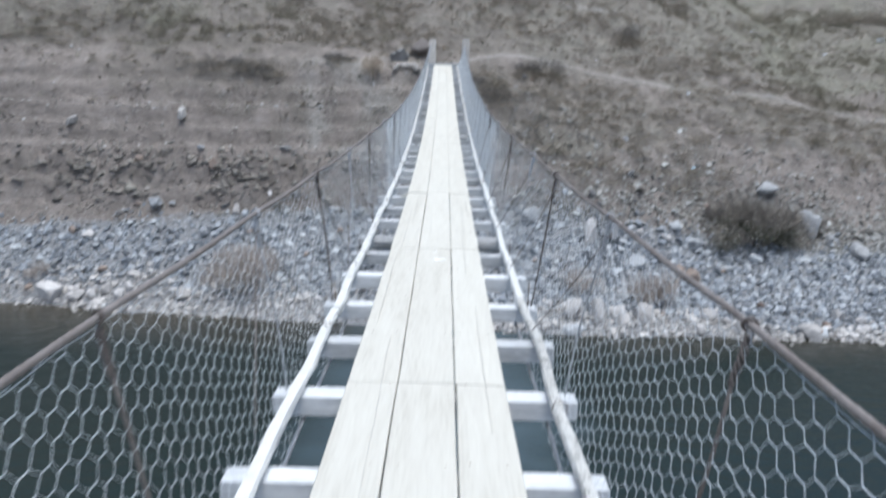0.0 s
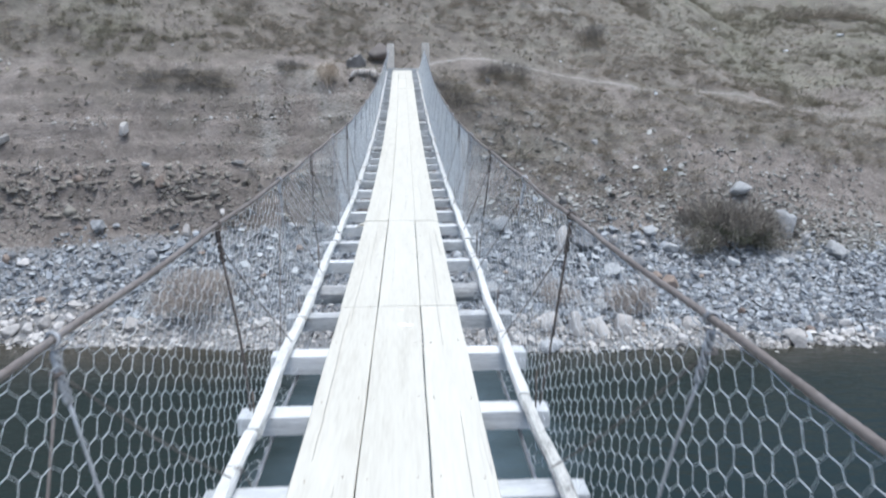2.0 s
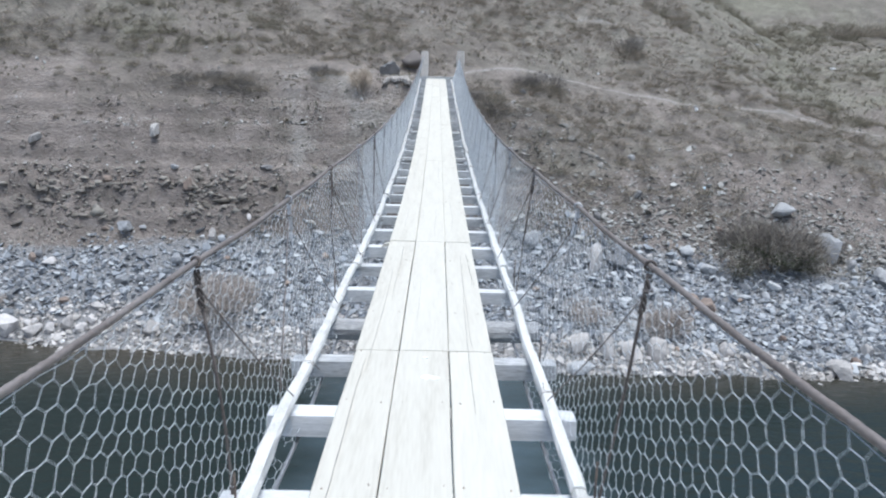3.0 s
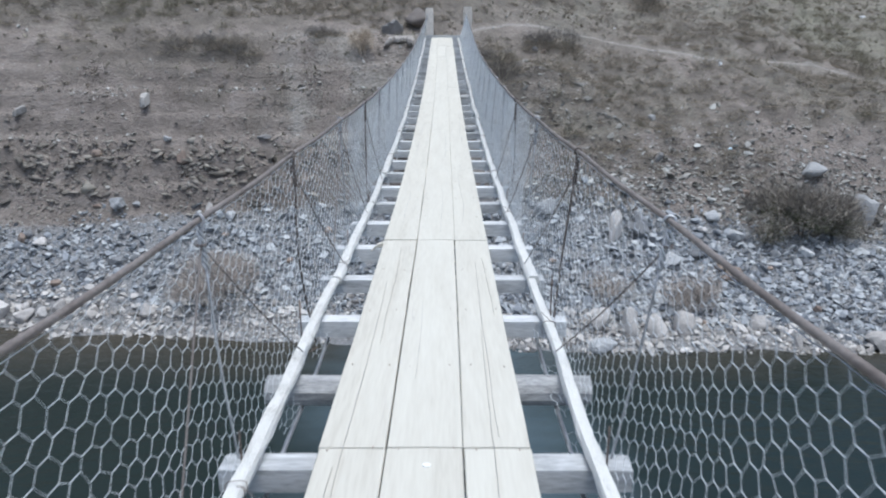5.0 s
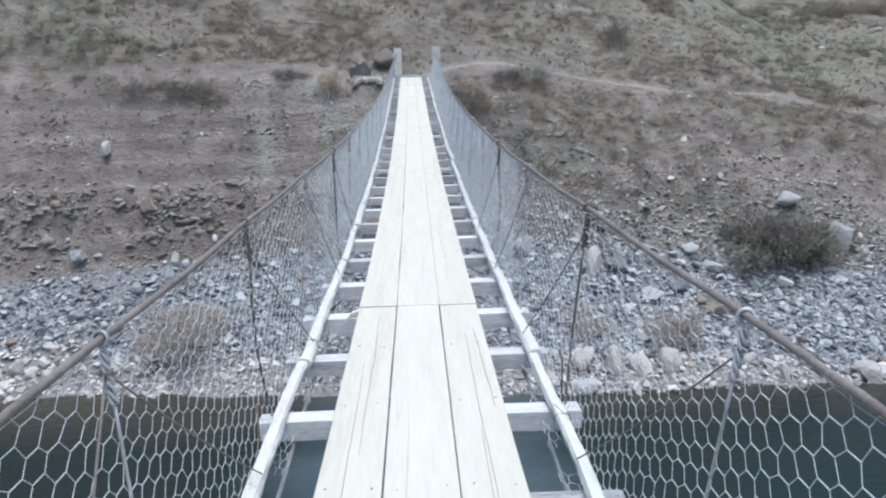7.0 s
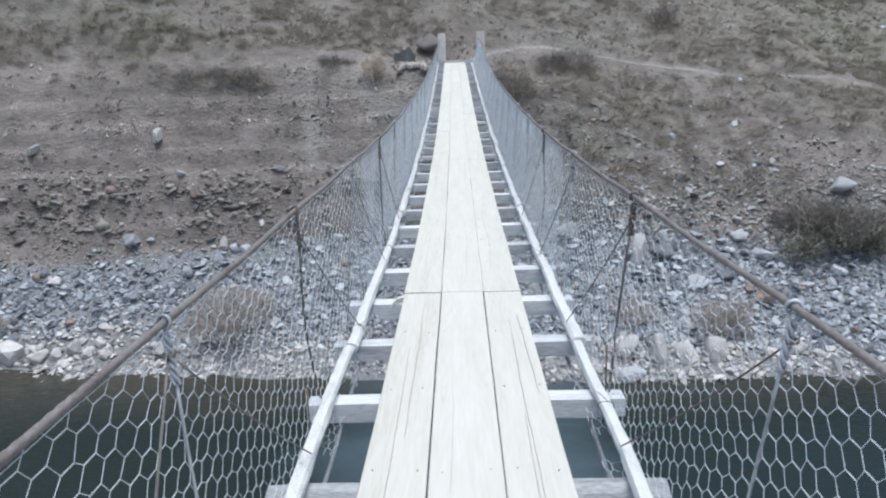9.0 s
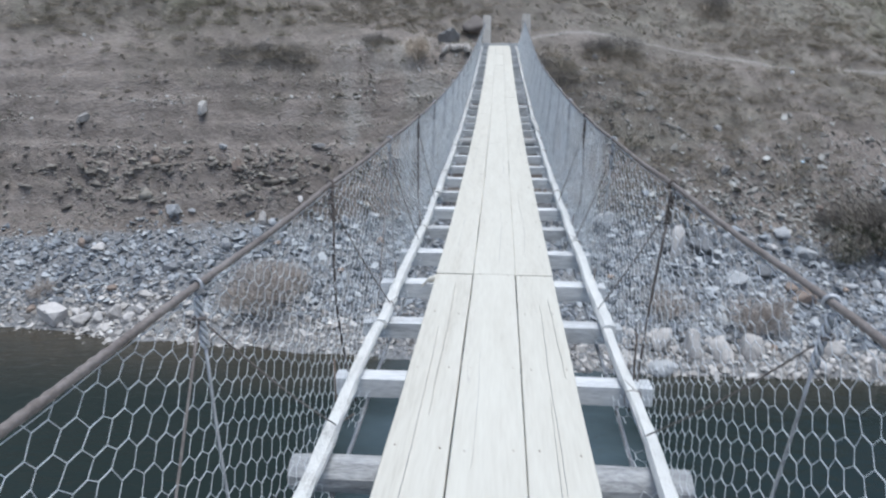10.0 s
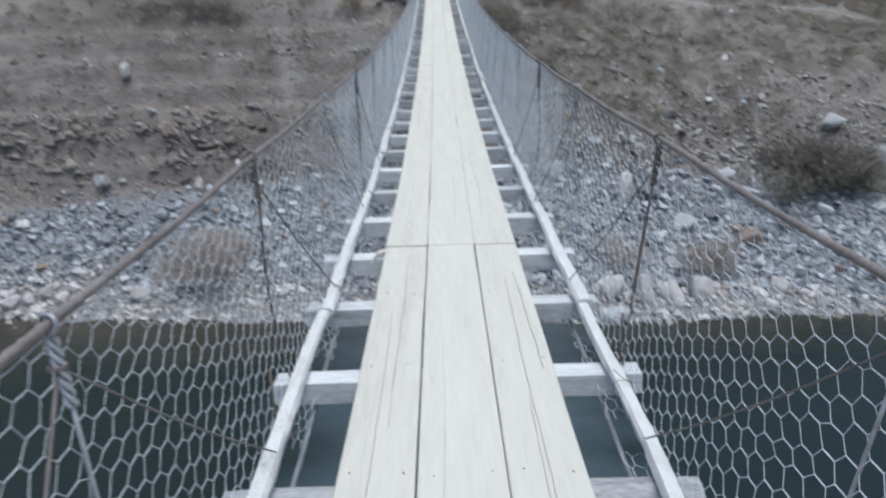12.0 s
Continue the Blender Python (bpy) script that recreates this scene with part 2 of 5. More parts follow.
GREENLEAF = material("dull_green_leaves", ((0.1, (0.072, 0.076, 0.048)), (0.5, (0.111, 0.118, 0.077)), (0.9, (0.165, 0.164, 0.113))), 1, (1, 1, 1), 0.9, 0, 0.0, 2, 3, by="Geometry", spread=0.8)
REDTWIG = material("reddish_dry_twigs", ((0.1, (0.290, 0.246, 0.216)), (0.5, (0.435, 0.384, 0.344)), (0.9, (0.559, 0.509, 0.466))), 1, (1, 1, 1), 0.95, 0, 0.0, 2, 3, by="Geometry", spread=0.8)
STRAWTWIG = material("straw_yellow_twigs", ((0.1, (0.324, 0.266, 0.204)), (0.5, (0.501, 0.421, 0.332)), (0.9, (0.678, 0.590, 0.498))), 1, (1, 1, 1), 0.95, 0, 0.0, 2, 3, by="Geometry", spread=0.8)
SCRAP = material("white_litter", ((0.3, (0.72, 0.74, 0.76)), (0.7, (0.85, 0.86, 0.87))), 6, (1, 1, 1), 0.6, 0, 0.2)
BLUESCRAP = material("pale_blue_litter", ((0.3, (0.35, 0.52, 0.66)), (0.7, (0.52, 0.68, 0.80))), 6, (1, 1, 1), 0.5, 0, 0.2)


def ground_material():
    """Earth, gravel bed, trodden trail and thin grass, each laid where the land's own layers put it."""
    m = bpy.data.materials.new("hillside_earth")
    m.use_nodes = True
    n, link = m.node_tree.nodes, m.node_tree.links.new
    bsdf = n["Principled BSDF"]
    bsdf.inputs["Roughness"].default_value = 0.95
    drawn = n.new("ShaderNodeVectorMath")
    drawn.operation = "MULTIPLY"
    drawn.inputs[1].default_value = (0.75, 1.0, 1.2)
    link(n.new("ShaderNodeTexCoord").outputs["Object"], drawn.inputs[0])
    coords = drawn.outputs[0]

    def tex(scale, detail):
        node = n.new("ShaderNodeTexNoise")
        node.inputs["Scale"].default_value, node.inputs["Detail"].default_value = scale, detail
        node.inputs["Roughness"].default_value = 0.65
        link(coords, node.inputs["Vector"])
        return node.outputs[0]

    def ramp(source, stops):
        node = n.new("ShaderNodeValToRGB")
        while len(node.color_ramp.elements) < len(stops):
            node.color_ramp.elements.new(0.5)
        for e, (at, c) in zip(node.color_ramp.elements, stops):
            e.position, e.color = at, (*c, 1)
        link(source, node.inputs[0])
        return node.outputs[0]

    def layer(below, above, mask, grain, low, high):
        a = n.new("ShaderNodeAttribute")
        a.attribute_name = mask
        add = n.new("ShaderNodeMath")
        add.operation = "ADD"
        link(a.outputs["Fac"], add.inputs[0])
        link(grain, add.inputs[1])
        rng = n.new("ShaderNodeMapRange")
        rng.inputs["From Min"].default_value, rng.inputs["From Max"].default_value = low, high
        link(add.outputs[0], rng.inputs["Value"])
        mix = n.new("ShaderNodeMix")
        mix.data_type = "RGBA"
        link(rng.outputs[0], mix.inputs[0])
        link(below, mix.inputs[6])
        link(above, mix.inputs[7])
        return mix.outputs[2]

    wide, mid, fine = tex(0.35, 4), tex(1.5, 9), tex(11, 8)
    both = n.new("ShaderNodeMix")
    both.inputs[0].default_value = 0.42
    link(mid, both.inputs[2])
    link(fine, both.inputs[3])
    mixed = both.outputs[0]
    earth = ramp(mixed, ((0.30, (0.128, 0.106, 0.091)), (0.43, (0.190, 0.162, 0.142)), (0.55, (0.268, 0.232, 0.207)), (0.68, (0.340, 0.302, 0.273))))
    grass = ramp(mixed, ((0.30, (0.112, 0.098, 0.080)), (0.46, (0.186, 0.168, 0.140)), (0.66, (0.290, 0.266, 0.224))))
    trail = ramp(fine, ((0.3, (0.252, 0.232, 0.208)), (0.7, (0.365, 0.340, 0.310))))
    bed = ramp(fine, ((0.3, (0.144, 0.143, 0.145)), (0.5, (0.247, 0.247, 0.250)), (0.7, (0.371, 0.369, 0.367))))
    colour = layer(earth, grass, "grass", wide, 0.75, 1.15)
    olive = ramp(mixed, ((0.3, (0.115, 0.112, 0.077)), (0.5, (0.201, 0.190, 0.147)), (0.7, (0.288, 0.273, 0.225))))
    colour = layer(colour, olive, "green", mid, 0.72, 1.25)
    dead = ramp(mixed, ((0.3, (0.120, 0.104, 0.089)), (0.7, (0.262, 0.230, 0.198))))
    colour = layer(colour, dead, "litter", fine, 0.75, 1.45)
    colour = layer(colour, trail, "trail", fine, 0.85, 1.2)
    colour = layer(colour, bed, "gravel", mid, 0.9, 1.1)
    link(colour, bsdf.inputs["Base Color"])
    b = n.new("ShaderNodeBump")
    b.inputs["Strength"].default_value, b.inputs["Distance"].default_value = 1.0, 0.16
    total = n.new("ShaderNodeMath")
    total.operation = "MULTIPLY_ADD"
    link(fine, total.inputs[0])
    total.inputs[1].default_value = 0.6
    link(mid, total.inputs[2])
    link(total.outputs[0], b.inputs["Height"])
    link(b.outputs[0], bsdf.inputs["Normal"])
    return m


def water_material():
    m = bpy.data.materials.new("river_water")
    m.use_nodes = True
    n, link = m.node_tree.nodes, m.node_tree.links.new
    bsdf = n["Principled BSDF"]
    bsdf.inputs["Roughness"].default_value, bsdf.inputs["IOR"].default_value = 0.04, 1.33
    bsdf.inputs["Specular IOR Level"].default_value = 0.35
    coords = n.new("ShaderNodeTexCoord").outputs["Object"]
    stretch = n.new("ShaderNodeVectorMath")
    stretch.operation = "MULTIPLY"
    stretch.inputs[1].default_value = (0.6, 1.0, 1.0)
    link(coords, stretch.inputs[0])
    depth = n.new("ShaderNodeSeparateXYZ")
    link(coords, depth.inputs[0])
    edge = n.new("ShaderNodeTexNoise")
    edge.inputs["Scale"].default_value, edge.inputs["Detail"].default_value = 0.5, 4
    link(stretch.outputs[0], edge.inputs["Vector"])
    shore = n.new("ShaderNodeMath")
    shore.operation = "MULTIPLY_ADD"
    shore.inputs[1].default_value = 3.0
    link(edge.outputs[0], shore.inputs[0])
    link(depth.outputs["Y"], shore.inputs[2])
    shallow = n.new("ShaderNodeMapRange")
    shallow.inputs["From Min"].default_value, shallow.inputs["From Max"].default_value = 22.6, 26.6
    link(shore.outputs[0], shallow.inputs["Value"])
    mix = n.new("ShaderNodeMix")
    mix.data_type = "RGBA"
    mix.inputs[6].default_value, mix.inputs[7].default_value = (0.0165, 0.0255, 0.0245, 1), (0.055, 0.049, 0.038, 1)
    link(shallow.outputs[0], mix.inputs[0])
    # swift current below the deck, with a pale veil of glare painted in
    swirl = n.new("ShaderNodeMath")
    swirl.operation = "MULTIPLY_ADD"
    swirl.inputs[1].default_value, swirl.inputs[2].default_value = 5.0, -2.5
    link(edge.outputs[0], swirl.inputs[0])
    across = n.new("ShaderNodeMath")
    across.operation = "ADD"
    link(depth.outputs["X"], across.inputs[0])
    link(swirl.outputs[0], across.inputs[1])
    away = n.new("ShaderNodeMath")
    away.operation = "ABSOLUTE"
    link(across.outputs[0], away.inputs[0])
    pale_veil = n.new("ShaderNodeMapRange")
    pale_veil.inputs["From Min"].default_value, pale_veil.inputs["From Max"].default_value = 1.2, 4.2
    pale_veil.inputs["To Min"].default_value, pale_veil.inputs["To Max"].default_value = 1.0, 0.0
    link(away.outputs[0], pale_veil.inputs["Value"])
    veil_mix = n.new("ShaderNodeMix")
    veil_mix.data_type = "RGBA"
    veil_mix.inputs[7].default_value = (0.085, 0.116, 0.132, 1)
    link(pale_veil.outputs[0], veil_mix.inputs[0])
    link(mix.outputs[2], veil_mix.inputs[6])
    link(veil_mix.outputs[2], bsdf.inputs["Base Color"])
    ripple = n.new("ShaderNodeTexNoise")
    ripple.inputs["Scale"].default_value, ripple.inputs["Detail"].default_value = 3.2, 5
    link(stretch.outputs[0], ripple.inputs["Vector"])
    b = n.new("ShaderNodeBump")
    b.inputs["Distance"].default_value = 0.09
    link(ripple.outputs[0], b.inputs["Height"])
    swift = n.new("ShaderNodeMapRange")
    swift.inputs["To Min"].default_value, swift.inputs["To Max"].default_value = 0.35, 0.95
    link(pale_veil.outputs[0], swift.inputs["Value"])
    link(swift.outputs[0], b.inputs["Strength"])
    link(b.outputs[0], bsdf.inputs["Normal"])
    return m


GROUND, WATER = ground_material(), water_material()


# ---- building helpers ----
def mesh_of(name, verts, faces, mat, smooth=False):
    me = bpy.data.meshes.new(name)
    me.from_pydata(np.asarray(verts).tolist(), [], faces.tolist() if isinstance(faces, np.ndarray) else faces)
    me.materials.append(mat)
    if smooth:
        me.polygons.foreach_set("use_smooth", [True] * len(me.polygons))
    me.update()
    return me


def part(name, me, parent, label="", kind=""):
    """One mesh object under a thing or under a part."""
    ob = new(name, me)
    ob.parent = parent
    return tagged(ob, label, kind=kind)


def thing(name, label, category, group="", kind="", at=(0, 0, 0)):
    ob = new(name)
    ob.location = at
    ob.empty_display_size = 0.2
    return tagged(ob, label, category, group, kind)


def tube(points, radius, sides=6, closed=False):
    """Vertices and faces of a round bar along points; radius: a number or one for each point."""
    pts = [Vector(p) for p in points]
    count = len(pts)
    radii = [radius] * count if isinstance(radius, (int, float)) else radius
    verts, faces = [], []
    side = None
    for i, p in enumerate(pts):
        d = (pts[(i + 1) % count] - pts[i - 1]) if closed else (pts[min(i + 1, count - 1)] - pts[max(i - 1, 0)])
        d.normalize()
        if side is None:
            side = d.cross(Vector((0, 0, 1)) if abs(d.z) < 0.9 else Vector((1, 0, 0)))
        side = (side - d * side.dot(d)).normalized()
        up = d.cross(side)
        for k in range(sides):
            a = 2 * math.pi * k / sides
            verts.append(p + radii[i] * (math.cos(a) * side + math.sin(a) * up))
    for i in range(count if closed else count - 1):
        j = (i + 1) % count
        for k in range(sides):
            l = (k + 1) % sides
            faces.append((i * sides + k, i * sides + l, j * sides + l, j * sides + k))
    if not closed:
        faces.append(tuple(range(sides))[::-1])
        faces.append(tuple((count - 1) * sides + k for k in range(sides)))
    return verts, faces


def joined(pieces):
    """Several (verts, faces) as one."""
    verts, faces = [], []
    for v, f in pieces:
        base = len(verts)
        verts += list(v)
        faces += [tuple(i + base for i in face) for face in f]
    return verts, faces


def loft(sections):
    """A solid through rings of the same length, capped at both ends."""
    k = len(sections[0])
    verts = [p for s in sections for p in s]
    faces = []
    for i in range(len(sections) - 1):
        for a in range(k):
            b = (a + 1) % k
            faces.append((i * k + a, i * k + b, (i + 1) * k + b, (i + 1) * k + a))
    faces.append(tuple(range(k))[::-1])
    faces.append(tuple((len(sections) - 1) * k + a for a in range(k)))
    return verts, faces


def hull_stone(rng, points, flat=0.7):
    """An angular stone of about unit size: the hull of random points."""
    bm = bmesh.new()
    for _ in range(points):
        v = Vector(rng.normal(size=3))
        v.normalize()
        v *= rng.uniform(0.82, 1.0)
        bm.verts.new((v.x * 0.5, v.y * 0.5, v.z * 0.5 * flat))
    hull = bmesh.ops.convex_hull(bm, input=bm.verts[:])
    bmesh.ops.delete(bm, geom=[g for g in hull["geom_interior"] if isinstance(g, bmesh.types.BMVert)], context="VERTS")
    bmesh.ops.recalc_face_normals(bm, faces=bm.faces[:])
    bm.verts.index_update()
    verts = np.array([v.co[:] for v in bm.verts])
    faces = [tuple(v.index for v in f.verts) for f in bm.faces]
    bm.free()
    return verts, faces


def scatter(templates, rng, places, sizes, lift=0.2, tall=(0.7, 1.3), tip=0.5):
    """Many copies of the templates as one vertex and one triangle array."""
    all_v, all_f, base = [], [], 0
    which = rng.integers(0, len(templates), len(places))
    for k, (tv, tf) in enumerate(templates):
        sel = np.where(which == k)[0]
        if not len(sel):
            continue
        tf = np.array(tf)
        c = len(sel)
        ang, t1, t2 = rng.uniform(0, 2 * np.pi, c), rng.normal(0, tip, c), rng.normal(0, tip, c)
        scale = sizes[sel, None] * np.stack([rng.uniform(*tall, c), rng.uniform(*tall, c), rng.uniform(*tall, c)], -1)
        v = tv[None] * scale[:, None, :]
        for (i, j, a) in ((1, 2, t1), (0, 2, t2), (0, 1, ang)):
            ca, sa = np.cos(a)[:, None], np.sin(a)[:, None]
            vi, vj = v[..., i] * ca - v[..., j] * sa, v[..., i] * sa + v[..., j] * ca
            v[..., i], v[..., j] = vi, vj
        v = v + places[sel][:, None, :]
        v[..., 2] += (sizes[sel] * lift)[:, None]
        all_v.append(v.reshape(-1, 3))
        all_f.append((tf[None] + (np.arange(c) * len(tv))[:, None, None] + base).reshape(-1, 3))
        base += c * len(tv)
    return np.concatenate(all_v), np.concatenate(all_f)



# ---- the lie of the land ----
def hash2(ix, iy, seed):
    h = (ix.astype(np.int64) * 374761393 + iy.astype(np.int64) * 668265263 + seed * 974711) & 0xffffffff
    h = ((h ^ (h >> 13)) * 1274126177) & 0xffffffff
    return ((h ^ (h >> 16)) & 0xffff) / 65535.0


def value_noise(x, y, seed=0):
    """Smooth noise from -1 to 1 on arrays."""
    ix, iy = np.floor(x), np.floor(y)
    u, v = x - ix, y - iy
    u, v = u * u * (3 - 2 * u), v * v * (3 - 2 * v)
    a, b = hash2(ix, iy, seed), hash2(ix + 1, iy, seed)
    c, d = hash2(ix, iy + 1, seed), hash2(ix + 1, iy + 1, seed)
    return 2 * ((a * (1 - u) + b * u) * (1 - v) + (c * (1 - u) + d * u) * v) - 1


def fbm(x, y, octaves, seed=0):
    total, amp = 0.0, 1.0
    for k in range(octaves):
        total = total + amp * value_noise(x * 2 ** k + 7.3 * k, y * 2 ** k - 3.1 * k, seed + k)
        amp *= 0.5
    return total


WATER_LEVEL = -7.1
# height of the ground along y, at three places across the valley
PROFILES = (
    ((-400, 40), (-60, 4), (-30, 1.6), (-26, -1), (-12, -7.6), (0, -9), (18, -8.6), (22, -8.0), (25.7, -7.1), (27, -6.0), (29.2, -4.4), (30.2, -3.0), (31.6, 0.4), (32.8, 2.2), (34, 3.3), (36, 5.4), (40, 9.2), (60, 26), (400, 180)),
    ((-400, 40), (-60, 4), (-30, 1.6), (-26, -1), (-12, -7.6), (0, -9), (18, -8.6), (22, -7.8), (24.2, -7.0), (27, -5.8), (29.6, -4.5), (31.2, -1.8), (33.2, 1.9), (34.2, 2.25), (35.6, 2.5), (37, 3.5), (42, 7.2), (60, 22), (400, 180)),
    ((-400, 40), (-60, 4), (-30, 1.6), (-26, -1), (-12, -7.6), (0, -9), (18, -8.6), (22, -7.7), (24.0, -7.0), (27, -6.3), (30, -5.2), (32.6, -2.7), (34.5, -0.7), (37, 1.15), (38.2, 1.4), (44, 4.7), (52, 9.5), (70, 19), (400, 180)),
)
PROFILE_STEP = 0.2
PROFILE_Y = np.arange(-400, 400, PROFILE_STEP)


def smooth_profile(points):
    ys, zs = zip(*points)
    z = np.interp(PROFILE_Y, ys, zs)
    kernel = np.hanning(9)
    return np.convolve(np.pad(z, 4, mode="edge"), kernel / kernel.sum(), mode="valid")


TABLES = [smooth_profile(p) for p in PROFILES]


def base_height(x, y):
    a, b, c = (np.interp(y, PROFILE_Y, t) for t in TABLES)
    s = np.clip((x + 14) / 28, -0.25, 1.35)
    left, right = np.clip(1 - 2 * s, -0.7, 1.5), np.clip(2 * s - 1, -0.5, 1.7)
    z = b + np.where(s < 0.5, left * (a - b), right * (c - b))
    far = np.clip((y - 60) / 60, 0, 1)
    return z * (1 - far) + b * far


def ground_height(x, y):
    """The lie of the land, with hummocks, ledges and clods."""
    x, y = np.asarray(x, float), np.asarray(y, float)
    z = base_height(x, y)
    hill = np.clip((z + 5.0) / 2.5, 0, 1)
    near = np.clip((70 - np.abs(y - 20)) / 30, 0, 1)
    right = np.clip((x - 1) / 4, 0, 1)
    trodden = 1 - 0.85 * np.exp(-((y - trail_line(x) + 0.2) / 0.55) ** 2) * np.clip((x + 9) / 4, 0, 1)
    z = z + hill * near * trodden * (0.30 * fbm(x * 0.26, y * 0.45, 2, 11) + 0.13 * fbm(x * 0.75, y * 1.6, 3, 23))
    # sheep-worn steps and slumped ledges that run along the slope
    ledge = np.clip((z + 4.2) / 0.8, 0, 1) * np.clip((2.4 - z) / 0.8, 0, 1) * np.clip((8 - x) / 5, 0.3, 1) * near
    level = z + 0.25 * fbm(x * 0.16, y * 0.2, 2, 61)
    z = z + ledge * (0.085 * np.sin(7.0 * level) + 0.025 * np.sin(15.0 * level + 2.0 * value_noise(x * 0.5, y * 0.3, 63)))
    # tussocky ground on the scrubby side
    z = z + right * trodden * np.clip((z + 3) / 2, 0, 1) * near * 0.16 * np.clip(value_noise(x * 1.3, y * 1.5, 71) + 0.5 * value_noise(x * 2.7, y * 3.1, 72), 0, 1)
    # broken clods of the cut bank
    clods = np.clip(1 - np.abs(z + 2.55) / 1.25, 0, 1) ** 0.7 * np.clip((3 - x) / 5, 0.15, 1)
    z = z + clods * (0.42 * np.abs(fbm(x * 0.9, y * 1.5, 3, 31)) + 0.42 * np.abs(value_noise(x * 2.1, y * 3.1, 35)) + 0.24 * np.abs(value_noise(x * 4.4, y * 5.2, 36)))
    bed = (1 - hill) * np.clip((y - 20) / 4, 0, 1)
    z = z + bed * (0.10 * fbm(x * 0.5, y * 0.7, 3, 41))
    return z + (1 - near) * 9 * fbm(x * 0.012, y * 0.012, 3, 51) * np.clip((np.abs(y - 5) - 30) / 60, 0, 1)


def trail_line(x):
    """Where the footpath runs across the slope: its y for each x."""
    return np.interp(x, (-9, -6, -3, 0, 1.5, 2.8, 3.8, 4.8, 5.8, 6.8, 8.2, 9.7, 12.1, 14.4, 16.6, 18.6, 20.9, 24, 30), (33.6, 33.9, 34.3, 35.4, 36.4, 37.0, 37.2, 37.15, 37.1, 37.3, 37.15, 37.05, 37.3, 38.4, 39.1, 39.3, 39.3, 40.0, 41.0))


def gravel_edge(x):
    return np.interp(x, (-20, -17, -8, 4, 10, 13, 16, 24), (28.8, 28.9, 29.6, 30.5, 30.3, 30.1, 30.4, 31.1))


def hillside_clumps():
    """Places of the low scrub: x, y, radius, and a tone from 0 (dark) to 1 (olive and straw)."""
    rng = np.random.default_rng(12)
    count = 13000
    xs, ys = rng.uniform(-21, 37, count), rng.uniform(31, 60, count)
    z = base_height(xs, ys)
    right = np.clip((xs - 0.5) / 2.5, 0, 1)
    dense = right * np.clip((z + 3.4) / 1.6, 0, 1) * 0.85 + (1 - right) * np.clip((z - 2.5) / 0.9, 0, 1) * 0.88
    dense = dense * np.clip(0.55 + 0.9 * value_noise(xs * 0.28 + 4, ys * 0.42, 91), 0.08, 1.3)
    dense = dense * (1 - 0.6 * np.clip((xs - 13) / 6, 0, 1) * np.clip((ys - 40) / 4, 0, 1))
    off = ys - trail_line(xs)
    keep = (rng.random(count) < dense) & ~((off > -0.75) & (off < 0.35) & (xs > -8))
    xs, ys = xs[keep], ys[keep]
    size = np.clip(0.27 * np.exp(rng.normal(0, 0.45, len(xs))), 0.16, 0.8) * np.where(ys > 44, 1.2, 1.0)
    olive = np.clip(1.3 - np.hypot((xs + 12) / 5.0, (base_height(xs, ys) - 4.2) / 2.0), 0, 1) + np.clip((xs - 13) / 8, 0, 1) * np.clip((ys - 38) / 5, 0, 0.8)
    tone = np.clip(0.75 * olive + rng.normal(0.12, 0.2, len(xs)), 0, 1)
    # the dark belts of scrub under the path, and single dark patches beside it
    belts = ((-11.9, -7.2, 32.75, 26, 0.40), (-5.4, -4.3, 33.35, 7, 0.36), (-6.4, -5.8, 32.95, 3, 0.22), (-16, -12, 33.1, 8, 0.28),
             (3.6, 5.9, 36.15, 16, 0.45), (1.2, 2.8, 33.2, 10, 0.45), (9.6, 10.9, 40.9, 9, 0.55), (12.6, 16.2, 37.2, 12, 0.4), (17.5, 21.5, 39.9, 14, 0.42),
             # first belt here: scrub added to stand in for a darker ravine
             (28.5, 35.0, 55.5, 26, 1.0), (-9.5, -4.0, 35.3, 16, 0.34), (-3.5, -0.5, 37.0, 9, 0.4))
    for x0, x1, y, number, r in belts:
        xs = np.concatenate([xs, rng.uniform(x0, x1, number)])
        ys = np.concatenate([ys, rng.normal(y, 0.16, number)])
        size = np.concatenate([size, r * rng.uniform(0.6, 1.25, number)])
        tone = np.concatenate([tone, rng.uniform(0, 0.12, number)])
    return xs, ys, size, tone


CLUMPS = hillside_clumps()


